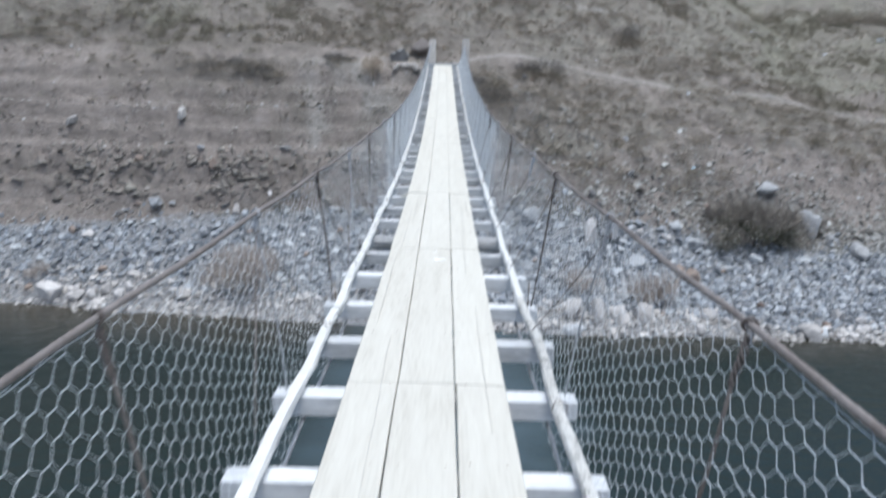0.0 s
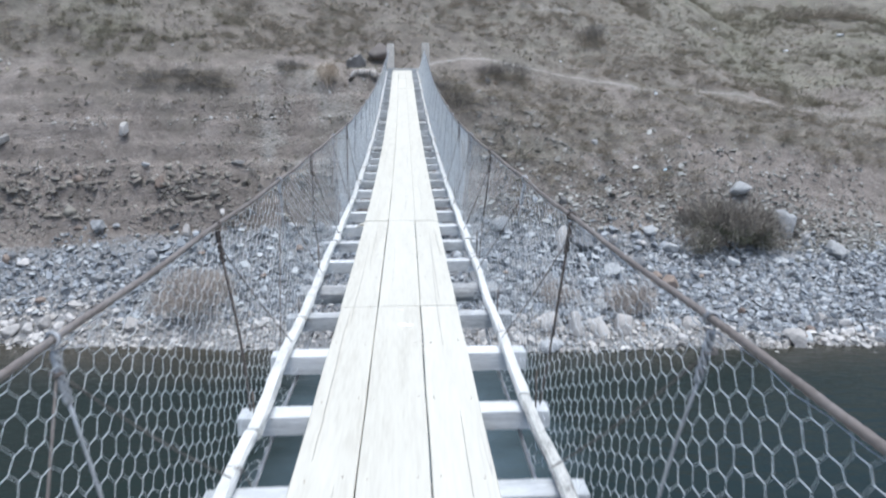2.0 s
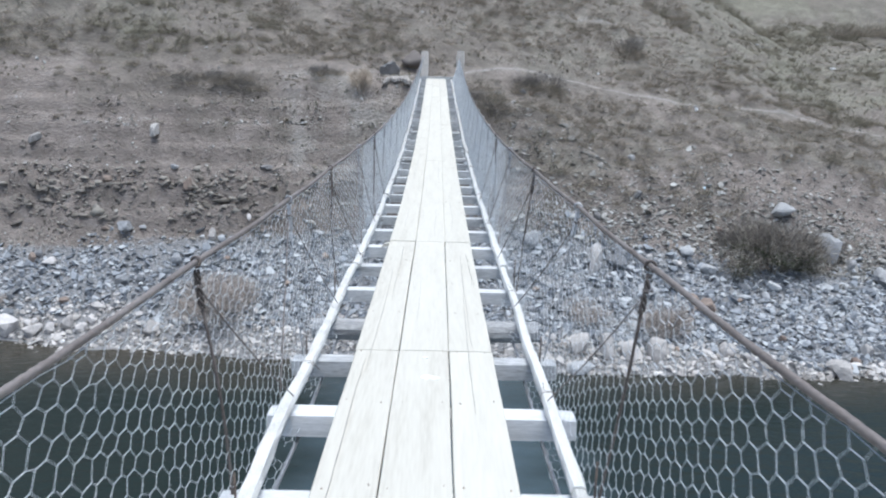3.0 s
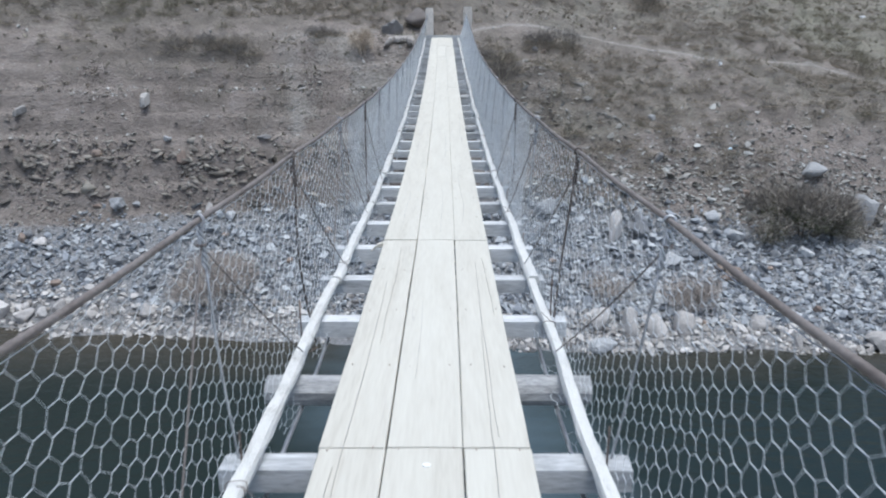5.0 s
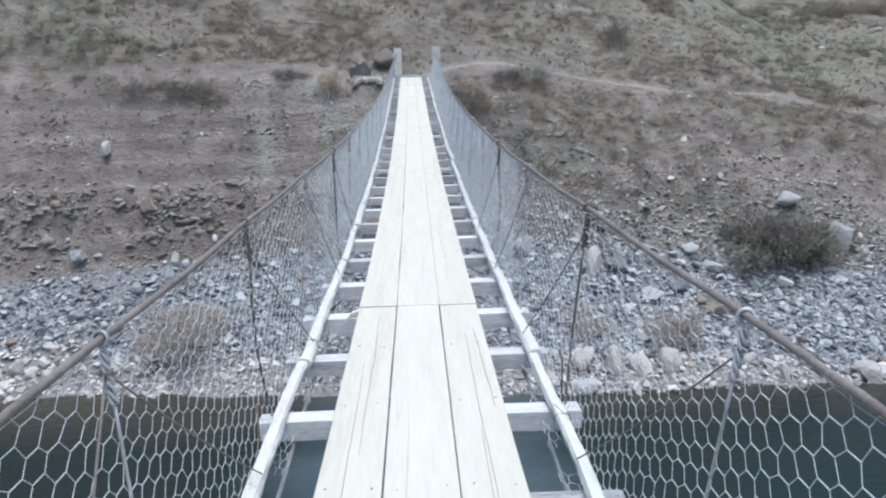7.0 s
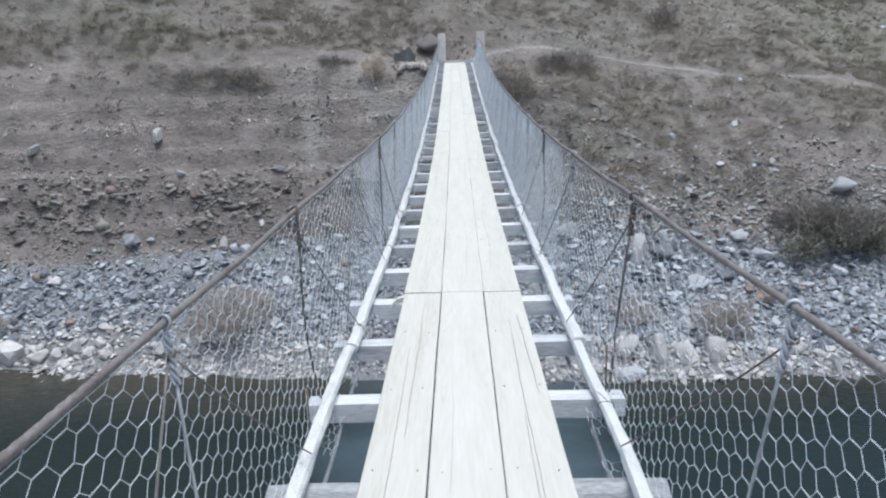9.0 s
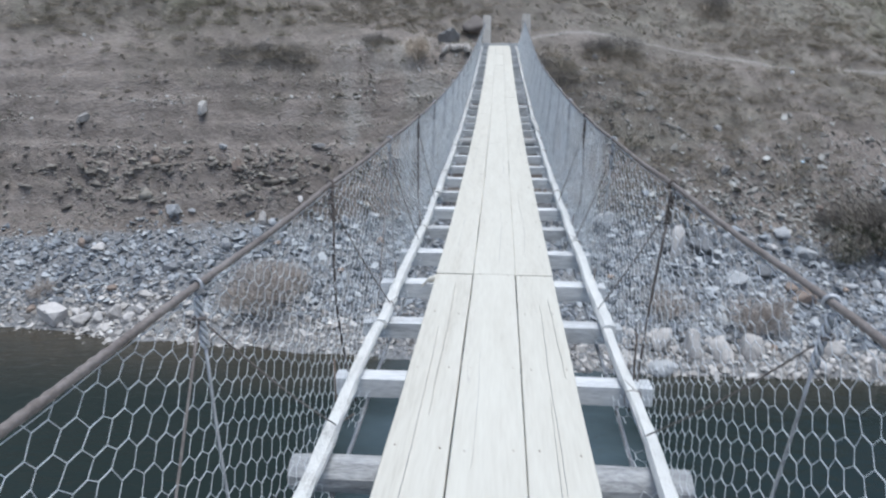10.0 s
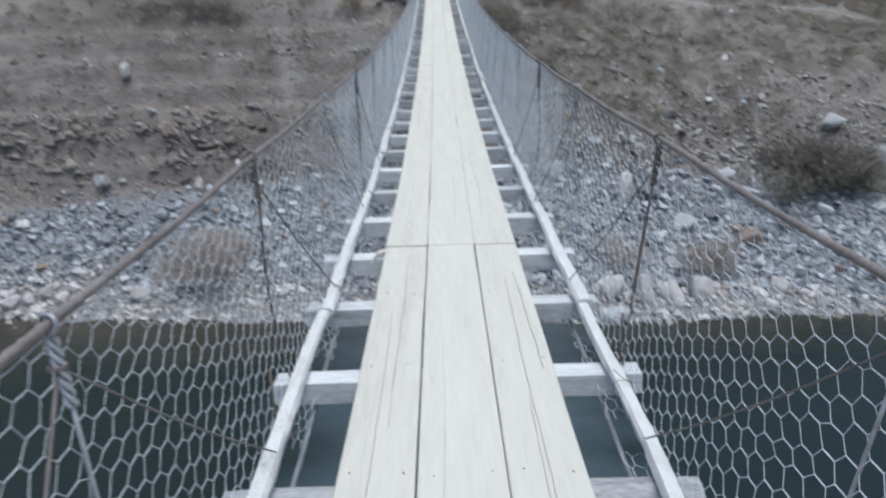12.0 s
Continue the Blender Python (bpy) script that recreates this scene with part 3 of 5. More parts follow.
def build_ground():
    xs = np.concatenate([-np.geomspace(420, 23, 36), np.arange(-22.5, 24, 0.11), np.arange(24, 44, 0.3), np.geomspace(44.5, 420, 32)])
    ys = np.concatenate([-np.geomspace(400, 31, 30), np.arange(-30, 21, 1.0), np.arange(21.4, 29, 0.16), np.arange(29, 40, 0.08), np.arange(40, 62, 0.22), np.geomspace(62.5, 398, 40)])
    gx, gy = np.meshgrid(xs, ys, indexing="ij")
    gz = ground_height(gx, gy)
    off = gy - trail_line(gx)
    wander = 0.12 * value_noise(gx * 0.9, gy * 0.4, 64)
    path = np.exp(-((off + wander) / 0.105) ** 2) * np.clip((gx + 9) / 4, 0, 1) * np.clip((30 - gx) / 6, 0, 1)
    upper = np.exp(-((gy - 41.2 - 0.22 * gx + 0.3 * value_noise(gx * 0.4, gy * 0.1, 65)) / 0.3) ** 2) * np.clip((gx - 4) / 3, 0, 1) * np.clip((15 - gx) / 4, 0, 1)
    scrub = np.zeros_like(gx)
    rag = 0.45 * value_noise(gx * 3.1, gy * 3.7, 66) + 0.25 * value_noise(gx * 7.0, gy * 8.0, 67)
    for x, y, r, tone in zip(*CLUMPS):
        i0, i1 = np.searchsorted(xs, (x - 2 * r, x + 2 * r))
        j0, j1 = np.searchsorted(ys, (y - 1.8 * r, y + 1.8 * r))
        d = np.hypot((gx[i0:i1, j0:j1] - x) / r, (gy[i0:i1, j0:j1] - y) / (0.85 * r)) + rag[i0:i1, j0:j1]
        scrub[i0:i1, j0:j1] = np.maximum(scrub[i0:i1, j0:j1], np.clip(1.5 - d, 0, 1) * (1 - 0.75 * tone) * (1 - 0.4 * min(max((x - 13) / 6, 0), 1)))
    gz = gz + 0.05 * scrub
    mottle = np.clip(fbm(gx * 0.3, gy * 0.5, 4, 98) + 0.3, 0, 1) * np.clip((gz - np.where(gx < 1, 2.0, -1.5)) / 1.5, 0, 1) * (1 - path)
    mottle = mottle * np.where(gx < 1, 1.35, 0.8 - 0.45 * np.clip((gx - 12) / 6, 0, 1))
    soft = np.clip(1.5 * fbm(gx * 0.42, gy * 0.95, 3, 104) - 0.05, 0, 0.75) * np.clip((gz + 1.6) / 1.2, 0, 1) * (1 - path)
    scrub = np.maximum(scrub, np.maximum(mottle, soft))
    # shade in the cut bank's crevices, painted on as streaks of darker earth
    crevice_shade = np.clip(1 - np.abs(gz + 2.5) / 1.2, 0, 1) * np.clip((3 - gx) / 4, 0, 1) * np.clip(1.2 * value_noise(gx * 1.3, gy * 4.5, 68) + 0.8 * value_noise(gx * 3.3, gy * 8.0, 69), 0, 0.8)
    a, b = gx.shape
    idx = np.arange(a * b).reshape(a, b)
    faces = np.stack([idx[:-1, :-1], idx[1:, :-1], idx[1:, 1:], idx[:-1, 1:]], -1).reshape(-1, 4)
    me = mesh_of("ground", np.stack([gx, gy, gz], -1).reshape(-1, 3), faces, GROUND, smooth=True)
    gravel = np.clip((gravel_edge(gx) - gy) / 0.9 + 0.5, 0, 1)
    grass = np.clip((gz - 2.3) / 1.8, 0, 1) * 0.6 + 0.5 * np.clip((gx - 1) / 4, 0, 1) * np.clip((gz + 2.6) / 1.5, 0, 1)
    grass = grass + 0.30 * value_noise(gx * 0.3, gy * 0.5, 77) + 0.2 * value_noise(gx * 1.1, gy * 1.7, 78)
    left = np.clip((-gx - 1) / 4, 0, 1)
    trail = np.maximum(path * np.where(gx < 0, 0.75 * (1 - left * 0.4), 1.0), 0.7 * upper)
    # dusty, trampled earth below the bridgehead
    dusty = np.clip((gx + 10) / 4, 0, 1) * np.clip((1.2 - gx) / 1.5, 0, 1) * np.clip((gz + 2.6) / 1.2, 0, 1) * np.clip((34.5 - gy) / 1.2, 0, 1)
    dusty = dusty * (0.40 + 0.30 * value_noise(gx * 0.7, gy * 1.1, 106) + 0.18 * value_noise(gx * 2.3, gy * 3.1, 107))
    trail = np.maximum(trail, np.maximum(dusty, 0.75 * np.exp(-((gx + 1.2) / 1.0) ** 2 - ((gy - 34.2) / 0.7) ** 2)))
    green = np.clip(1.25 - np.hypot((gx + 12.5) / 6.0, (gz - 4.0) / 1.9), 0, 1) * (0.55 + 0.5 * value_noise(gx * 0.6, gy * 0.9, 95) + 0.3 * value_noise(gx * 1.8, gy * 2.4, 96))
    green = green + np.clip((gx - 12) / 8, 0, 1) * np.clip((gy - 38) / 5, 0, 1) * (0.5 + 0.45 * value_noise(gx * 0.35, gy * 0.5, 97))
    for name, values in (("green", green * 0.85), ("litter", np.maximum(scrub, crevice_shade)), ("gravel", gravel), ("grass", grass), ("trail", trail)):
        layer = me.attributes.new(name, "FLOAT", "POINT")
        layer.data.foreach_set("value", np.clip(values, 0, 2).reshape(-1).astype(np.float32))
    return tagged(new("ground", me), "brown stony hillside with dry grass above a gravel bank", "ground", kind="structure")


ground = build_ground()

wx, wy = np.meshgrid(np.array([-400, -60, 0, 60, 400.0]), np.array([-24, -8, 10, 28.5]), indexing="ij")
wi = np.arange(20).reshape(5, 4)
water_faces = np.stack([wi[:-1, :-1], wi[1:, :-1], wi[1:, 1:], wi[:-1, 1:]], -1).reshape(-1, 4)
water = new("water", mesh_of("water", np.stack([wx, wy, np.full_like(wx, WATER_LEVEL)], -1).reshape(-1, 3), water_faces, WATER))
tagged(water, "dark green river water with small ripples", "river", kind="structure")


# ---- the suspension footbridge ----
DECK_END, DECK_START = 32.7, -27.0
HALF = 0.40
THICK = 0.045


def deck_z(y):
    """Height of the deck's top along the bridge."""
    if y < 0:
        return 0.0017 * y * y
    return -6.6264e-4 * y ** 2 + 2.09868e-4 * y ** 3 - 3.76497e-6 * y ** 4


def deck_x(y):
    """The deck's centre line: it swings aside a little towards the bank."""
    return -0.085 * max(0.0, (y - 10) / 22.7) ** 1.4


BEAM_SHIFT = {-8: 0.035, -7: 0.045, -6: 0.025, -5: 0.055, -4: 0.012}


def beam_y(i):
    return 9.169 + (0.738 if i < 0 else 0.746) * i + BEAM_SHIFT.get(i, 0.0)


BEAMS = [i for i in range(-49, 32) if DECK_START + 0.3 < beam_y(i) < DECK_END - 0.1]
rnd = random.Random(5)

bridge = thing("footbridge", "narrow suspension footbridge of bleached planks with wire-mesh sides", "footbridge")


def rail_point(side, y):
    """Centre of the handrail rope: pulled in and down a little from hanger to hanger."""
    if side > 0:
        x = float(np.interp(y, (2.0, 4.8, 6.2, 7.7, 9.2, 10.7, 20, 32.9), (0.90, 0.83, 0.855, 0.80, 0.758, 0.745, 0.80, 0.86)))
        h = float(np.interp(y, (2.0, 4.8, 6.2, 7.7, 9.2, 10.7, 15, 20, 32.9), (0.86, 0.885, 0.868, 0.905, 0.925, 0.935, 0.92, 0.84, 0.90)))
    else:
        x = -float(np.interp(y, (2.0, 4.8, 6.2, 7.7, 9.2, 10.7, 20, 32.9), (0.86, 0.80, 0.775, 0.76, 0.71, 0.69, 0.68, 0.60)))
        h = float(np.interp(y, (2.0, 4.8, 6.2, 7.7, 9.2, 10.7, 15, 20, 32.9), (0.84, 0.865, 0.872, 0.888, 0.92, 0.92, 0.90, 0.84, 0.90)))
    sag = 0.004 * math.cos(2 * math.pi * (y - beam_y(0)) / 1.476)
    return Vector((x, y, deck_z(y) + h + sag))


def build_plank(x0, x1, y0, y1):
    """One board: slightly uneven edges, worn corners, bent to the deck's line."""
    count = max(2, round((y1 - y0) / 0.25))
    cx, cy = (x0 + x1) / 2, (y0 + y1) / 2
    cz = deck_z(cy)
    lift, skew = rnd.uniform(-0.003, 0.004), rnd.uniform(-0.003, 0.003)
    seed = rnd.random() * 50
    rings = []
    for i in range(count + 1):
        y = y0 + (y1 - y0) * i / count
        z = deck_z(y) + lift + 0.002 * noise.noise((seed, y * 0.8, 1))
        a = x0 + deck_x(y) + 0.004 * noise.noise((seed, y * 1.3, 5)) + skew * (i / count - 0.5)
        b = x1 + deck_x(y) + 0.004 * noise.noise((seed, y * 1.3, 9)) + skew * (i / count - 0.5)
        e = 0.004
        ring = [(a, z - e), (a + e, z), (a + (b - a) * 0.5, z + 0.001), (b - e, z), (b, z - e), (b, z - THICK), (a, z - THICK)]
        rings.append([(x - cx, y - cy, zz - cz) for x, zz in ring])
    v, f = loft([r[::-1] for r in rings])
    ob = part("plank", mesh_of("plank", v, f, PLANK), bridge)
    ob.location = (cx, cy, cz)
    return ob


EDGES = ((-HALF, -0.1469), (-0.1421, 0.1431), (0.1479, HALF))
JOINTS = (
    (-48, -44, -40, -36, -32, -28, -24, -20, -16, -12, -8, -4, 0, 4, 12, 16, 20, 24, 28),
    (-48, -44, -40, -36, -32, -28, -24, -20, -16, -12, -8, -4, 0, 8, 12, 15, 19, 23, 27),
    (-48, -44, -40, -36, -32, -28, -24, -20, -16, -12, -8, -4, 0, 8, 15, 19, 23, 27),
)
for row, ((x0, x1), joints) in enumerate(zip(EDGES, JOINTS)):
    cuts = [DECK_START] + [beam_y(j) + 0.01 + rnd.uniform(-0.008, 0.008) for j in joints if DECK_START + 0.5 < beam_y(j)] + [DECK_END]
    for y0, y1 in zip(cuts, cuts[1:]):
        w = rnd.uniform(-0.003, 0.003)
        tight = 0.0021 if y0 > 9 else 0.0013 if y0 > 5.5 and row == 0 else 0.0
        build_plank(x0 - tight + max(w, 0), x1 + tight + min(w, 0), y0 + 0.0045, y1 - 0.0045)


def build_crossbeam(i):
    """A sawn or roughly hewn timber under the deck; a few are bark-covered logs."""
    y, top = beam_y(i), deck_z(beam_y(i)) - THICK - 0.004
    log = i in (-3, -12, -19, 9, 14, -30)
    seed = i * 3.7
    r = random.Random(i + 100)
    left, right = -0.755 + r.uniform(-0.03, 0.03), 0.755 + r.uniform(-0.02, 0.02)
    deep, wide = (0.15, 0.15) if log else (0.098 + r.uniform(-0.010, 0.012), 0.125 + r.uniform(-0.012, 0.014))
    rings = []
    steps = 14
    for k in range(steps + 1):
        x = left + (right - left) * k / steps
        ring = []
        sides = 12
        for s in range(sides):
            a = 2 * math.pi * (s + 0.5) / sides
            c, sn = math.cos(a), math.sin(a)
            if not log:
                q = max(abs(c), abs(sn))
                c, sn = c / (q * 0.97 + 0.03), sn / (q * 0.97 + 0.03)
            wob = 1 + (0.10 if log else 0.03) * noise.noise((x * 3 + seed, a * 1.5, 2))
            end = 0.93 if k in (0, steps) else 1.0
            ring.append((x, c * wide / 2 * wob * end - 0.01, sn * deep / 2 * min(wob, 1.0) * end - deep / 2))
        rings.append(ring)
    v, f = loft(rings)
    ob = part("crossbeam", mesh_of("crossbeam", v, f, LOG if log else BEAM), bridge, "rough bark-covered log crossbeam" if log else "")
    ob.location = (deck_x(y), y, top)


for i in BEAMS:
    build_crossbeam(i)


def build_side_pole(side, y0, y1, thick):
    """A peeled pole laid along the beam ends."""
    seed = rnd.random() * 90
    count = max(4, round((y1 - y0) / 0.09))
    cy = (y0 + y1) / 2
    cx, cz = side * 0.637, deck_z(cy) - THICK + 0.004
    rings = []
    for i in range(count + 1):
        y = y0 + (y1 - y0) * i / count
        taper = thick * (1.08 - 0.16 * i / count)
        x = cx + deck_x(y) + 0.026 * noise.noise((seed, y * 0.9, 3))
        ring = []
        for s in range(10):
            a = 2 * math.pi * (s + 0.5) / 10
            c, sn = math.cos(a), math.sin(a)
            q = max(abs(c), abs(sn))
            c, sn = c / (0.92 * q + 0.08), sn / (0.92 * q + 0.08)
            w = 1 + 0.20 * noise.noise((seed + a, y * 3.5, 7)) + 0.16 * noise.noise((seed + 2 * a, y * 9, 17))
            ring.append((x + c * taper * 0.5 * w - cx, y - cy, deck_z(y) - THICK + 0.004 + taper * 0.42 * (1 + sn * w) - cz))
        rings.append(ring[::-1])
    v, f = loft(rings)
    ob = part("side_pole", mesh_of("side_pole", v, f, POLE), bridge, "peeled pale pole along the deck")
    ob.location = (cx, cy, cz)


for side in (-1, 1):
    y = DECK_START + 0.05
    while y < DECK_END - 0.3:
        end = min(y + rnd.uniform(3.4, 4.4), DECK_END - 0.05)
        if DECK_END - end < 0.8:
            end = DECK_END - 0.05
        build_side_pole(side, y, end - 0.004, rnd.uniform(0.060, 0.072))
        y = end


def twisted_rope(side):
    """The handrail: a wire rope whose strands show where one passes close to it."""
    ys = np.concatenate([np.arange(DECK_START, -1, 0.4), np.arange(-1, 13, 0.02), np.arange(13, 33.0, 0.3), [33.0]])
    verts, faces, sides = [], [], 12
    for j, y in enumerate(ys):
        p = rail_point(side, float(y))
        for s in range(sides):
            a = 2 * math.pi * s / sides
            r = 0.0102 * (1 + 0.18 * math.cos(6 * a - side * y * 2 * math.pi / 0.045)) if -1 < y < 13 else 0.0102
            verts.append((p.x + r * math.cos(a), y, p.z + r * math.sin(a)))
    for j in range(len(ys) - 1):
        for s in range(sides):
            t = (s + 1) % sides
            faces.append((j * sides + s, (j + 1) * sides + s, (j + 1) * sides + t, j * sides + t))
    part("handrail_rope", mesh_of("handrail_rope", verts, faces, CABLE, smooth=True), bridge, "thick rusty twisted wire rope")


def under_cable(side):
    ys = np.linspace(DECK_START, 33.0, 160)
    pts = [(deck_x(y) + side * (0.615 + 0.01 * math.sin(y * 0.8)), y, deck_z(y) - THICK - 0.155 + 0.012 * math.sin(y * 4.1)) for y in ys]
    v, f = tube(pts, 0.0105, 8)
    part("support_cable", mesh_of("support_cable", v, f, ROD, smooth=True), bridge, "grey steel cable under the crossbeams")


for side in (-1, 1):
    twisted_rope(side)
    under_cable(side)


def net_point(side, y, v):
    """A point of the wire mesh: v from 0 at the rope, 1 at the pole, to 1.3 tucked in under it."""
    top = rail_point(side, y)
    foot = Vector((deck_x(y) + side * 0.685, y, deck_z(y) - 0.02))
    if v <= 1:
        p = top.lerp(foot, v)
        bulge = math.sin(math.pi * v)
        p.x += side * (0.020 * bulge + 0.016 * bulge * noise.noise((y * 1.1, v * 2.5, 4 + side)))
        p.z += 0.010 * bulge * noise.noise((y * 1.7, v * 3, 14 + side))
        return p
    k = (v - 1) / 0.3
    wave = noise.noise((y * 2.3, k * 2, 31 + side))
    return foot + Vector((-side * (0.13 * k + 0.035 * wave * k), 0, -0.085 * math.sin(math.pi * min(k, 0.75) / 1.5) + 0.035 * wave))


def wire_mesh(side, first, shift, out):
    """Hexagonal netting unrolled along the bridge: twisted strands lie lengthwise, single wires zigzag between them."""
    step, twist, cell = (0.074 if side < 0 else 0.069), 0.0225, 1 / 13.2
    cols = int((32.6 - first) / step)
    rows = 17
    grid = {}

    def node(c, r, end):
        key = (c, r, end)
        if key not in grid:
            y = first + 0.1 + step * (c + shift) + end * twist
            v = (r + (0.5 if c % 2 else 0.0) + 0.12 + 0.6 * shift) * cell
            y += 0.014 * noise.noise((c * 3.1, r * 2.7, 60 + side)) + 0.026 * noise.noise((y * 0.9, v * 2.0, 70 + side))
            v += 0.26 * cell * noise.noise((c * 1.7, r * 2.3, 80 + side))
            grid[key] = net_point(side, y, min(v, 1.3)) + Vector((side * out, 0, 0))
        return grid[key]

    starts, ends, radii = [], [], []
    for c in range(cols):
        depth = rows - (2 if noise.noise((c * 0.31, side, 3)) > 0.05 else 0)
        for r in range(depth):
            starts.append(node(c, r, -1)), ends.append(node(c, r, 1)), radii.append(0.00185)
            if c + 1 < cols:
                for d in ((r, r + 1) if c % 2 else (r - 1, r)):
                    if 0 <= d < depth:
                        starts.append(node(c, r, 1)), ends.append(node(c + 1, d, -1)), radii.append(0.0012)
    # the edge wire, laced to the rope
    edge = [net_point(side, y, 0.022 + 0.014 * noise.noise((y * 6, side, 9))) for y in np.arange(first, 32.6, 0.11)]
    starts += edge[:-1]
    ends += edge[1:]
    radii += [0.0017] * (len(edge) - 1)
    p, q, rad = np.array([v[:] for v in starts]), np.array([v[:] for v in ends]), np.array(radii)
    # wires swell towards the bank, only so that the far netting turns brighter
    rad = rad * (1 + 1.65 * np.clip((p[:, 1] - 6.5) / 9, 0, 1))
    d = q - p
    d /= np.linalg.norm(d, axis=1, keepdims=True) + 1e-9
    u = np.cross(d, np.array([0.31, 0.93, 0.17]))
    u /= np.linalg.norm(u, axis=1, keepdims=True) + 1e-9
    w = np.cross(d, u)
    ring = []
    for e in (p, q):
        for k in range(3):
            a = 2 * math.pi * k / 3
            ring.append(e + rad[:, None] * (math.cos(a) * u + math.sin(a) * w))
    verts = np.stack(ring, 1).reshape(-1, 3)
    base = (np.arange(len(p)) * 6)[:, None]
    faces = np.concatenate([base + np.array([[k, (k + 1) % 3, 3 + (k + 1) % 3, 3 + k]]) for k in range(3)])
    part("wire_mesh", mesh_of("wire_mesh", verts, faces, ZINC, smooth=True), bridge, "galvanised hexagonal wire netting", kind="stuff")


# added second sheet towards the bank, there only to brighten the far netting
for side in (-1, 1):
    wire_mesh(side, DECK_START, 0.0, 0.0)
    wire_mesh(side, 9.6, 0.45, 0.014)


def arc(centre, radius, a0, a1, count, along):
    """Points on a circle round an axis along y (0), or across it in the plane of x and z shifted along y."""
    pts = []
    for i in range(count):
        a = a0 + (a1 - a0) * i / (count - 1)
        pts.append(Vector((centre[0] + radius * math.cos(a), centre[1] + along * i / (count - 1), centre[2] + radius * math.sin(a))))
    return pts


def build_hanger(side, i):
    """A steel rod looped over the rope, its tail wound round it, and hooked under the beam."""
    y = beam_y(i)
    top = rail_point(side, y)
    foot = Vector((deck_x(y) + side * 0.705, y + 0.015, deck_z(y) - THICK - 0.02))
    steel, rod_label, thick = (RUSTROD, "dark rusted hanger rod looped over the rope", 0.0062) if i % 4 == 2 and i < 4 else (ROD, "grey steel hanger rod looped over the rope", 0.0048)
    r = random.Random(i * 7 + side)
    loop = arc(top, 0.018, -0.5 * math.pi, 1.5 * math.pi, 14, 0.03)
    v, f = tube(loop, 0.0055, 6)
    neck = top + Vector((0, 0.012, -0.03))
    low = neck.lerp(foot, 0.16)
    loop_v, loop_f = v, f
    strands = []
    for s in range(3):
        twist = []
        for k in range(17):
            p = neck.lerp(low, k / 16)
            a = 2 * math.pi * (k / 16 * 1.8 + s / 3)
            twist.append(p + Vector((0.0085 * math.cos(a), 0.0085 * math.sin(a), 0)))
        strands.append(tube(twist, 0.0052, 6))
    neck_v, neck_f = joined(strands)
    strands = []
    bend = Vector((side * r.uniform(-0.012, 0.02), r.uniform(-0.03, 0.03), 0))
    rod = [low.lerp(foot, k / 8) + bend * math.sin(math.pi * k / 8) for k in range(9)]
    rod += [foot + Vector((0, 0.02, -0.10)), foot + Vector((-side * 0.03, 0.0, -0.145))]
    strands.append(tube(rod, thick, 6))
    v, f = joined(strands)
    hanger = part("hanger", mesh_of("hanger", v, f, steel, smooth=True), bridge, rod_label)
    part("rope_loop", mesh_of("rope_loop", loop_v, loop_f, steel, smooth=True), hanger)
    part("wire_twist", mesh_of("wire_twist", neck_v, neck_f, steel, smooth=True), hanger, "tail of the rod wound round itself")
    # the wire that braces it to the pole further on
    if i < -8 or i > 2:
        return
    pole = Vector((side * 0.62, y + 0.80 + r.uniform(-0.05, 0.05), deck_z(y + 0.8) + 0.02))
    start = neck + Vector((0, 0, -0.06))
    brace = [start.lerp(pole, k / 8) + Vector((0, 0, -0.02 * math.sin(math.pi * k / 8))) for k in range(9)]
    part_v, part_f = tube(brace, 0.0031, 5)
    part("brace_wire", mesh_of("brace_wire", part_v, part_f, CABLE, smooth=True), hanger, "thin rusty brace wire")
    knot = arc(start, 0.016, 0, 2 * math.pi * 2.4, 30, 0.0)
    knot = [Vector((start.x + (p.x - start.x), start.y + (p.z - start.z), start.z + 0.012 * (k / 29 - 0.5))) for k, p in enumerate(knot)]
    knot_v, knot_f = tube(knot, 0.0034, 5)
    part("wire_knot", mesh_of("wire_knot", knot_v, knot_f, CABLE, smooth=True), hanger, "brace wire wound round the rod")
    if side > 0 or i not in (-8, -4, 0):
        return
    back = Vector((side * 0.70, y - 0.62 + r.uniform(-0.05, 0.05), deck_z(y - 0.6) - 0.02))
    brace = [start.lerp(back, k / 6) for k in range(7)]
    part_v, part_f = tube(brace, 0.0040, 5)
    part("brace_rod", mesh_of("brace_rod", part_v, part_f, CABLE, smooth=True), hanger, "dull rusty rod slanting back from the rope")


def build_tie(side, y):
    """Wire wound once or twice round the pole, with a loose end."""
    r = random.Random(int(y * 100) + side)
    centre = Vector((deck_x(y) + side * 0.637, y, deck_z(y) - 0.010))
    pts = []
    slant = r.uniform(-0.05, 0.05)
    for k in range(22):
        a = 2 * math.pi * 1.2 * k / 21
        q = max(abs(math.cos(a)), abs(math.sin(a))) * 0.85 + 0.15
        pts.append(centre + Vector((0.036 * math.cos(a) / q, slant * k / 21, 0.036 * math.sin(a) / q)))
    pts.append(pts[-1] + Vector((-side * 0.03, r.uniform(-0.03, 0.03), r.uniform(-0.02, 0.05))))
    pts.append(pts[-1] + Vector((-side * r.uniform(0.0, 0.04), r.uniform(-0.05, 0.05), r.uniform(-0.07, 0.03))))
    v, f = tube(pts, 0.0016, 5)
    part("tie_wire", mesh_of("tie_wire", v, f, OLDWIRE, smooth=True), bridge, "rusty wire wound round the pole")


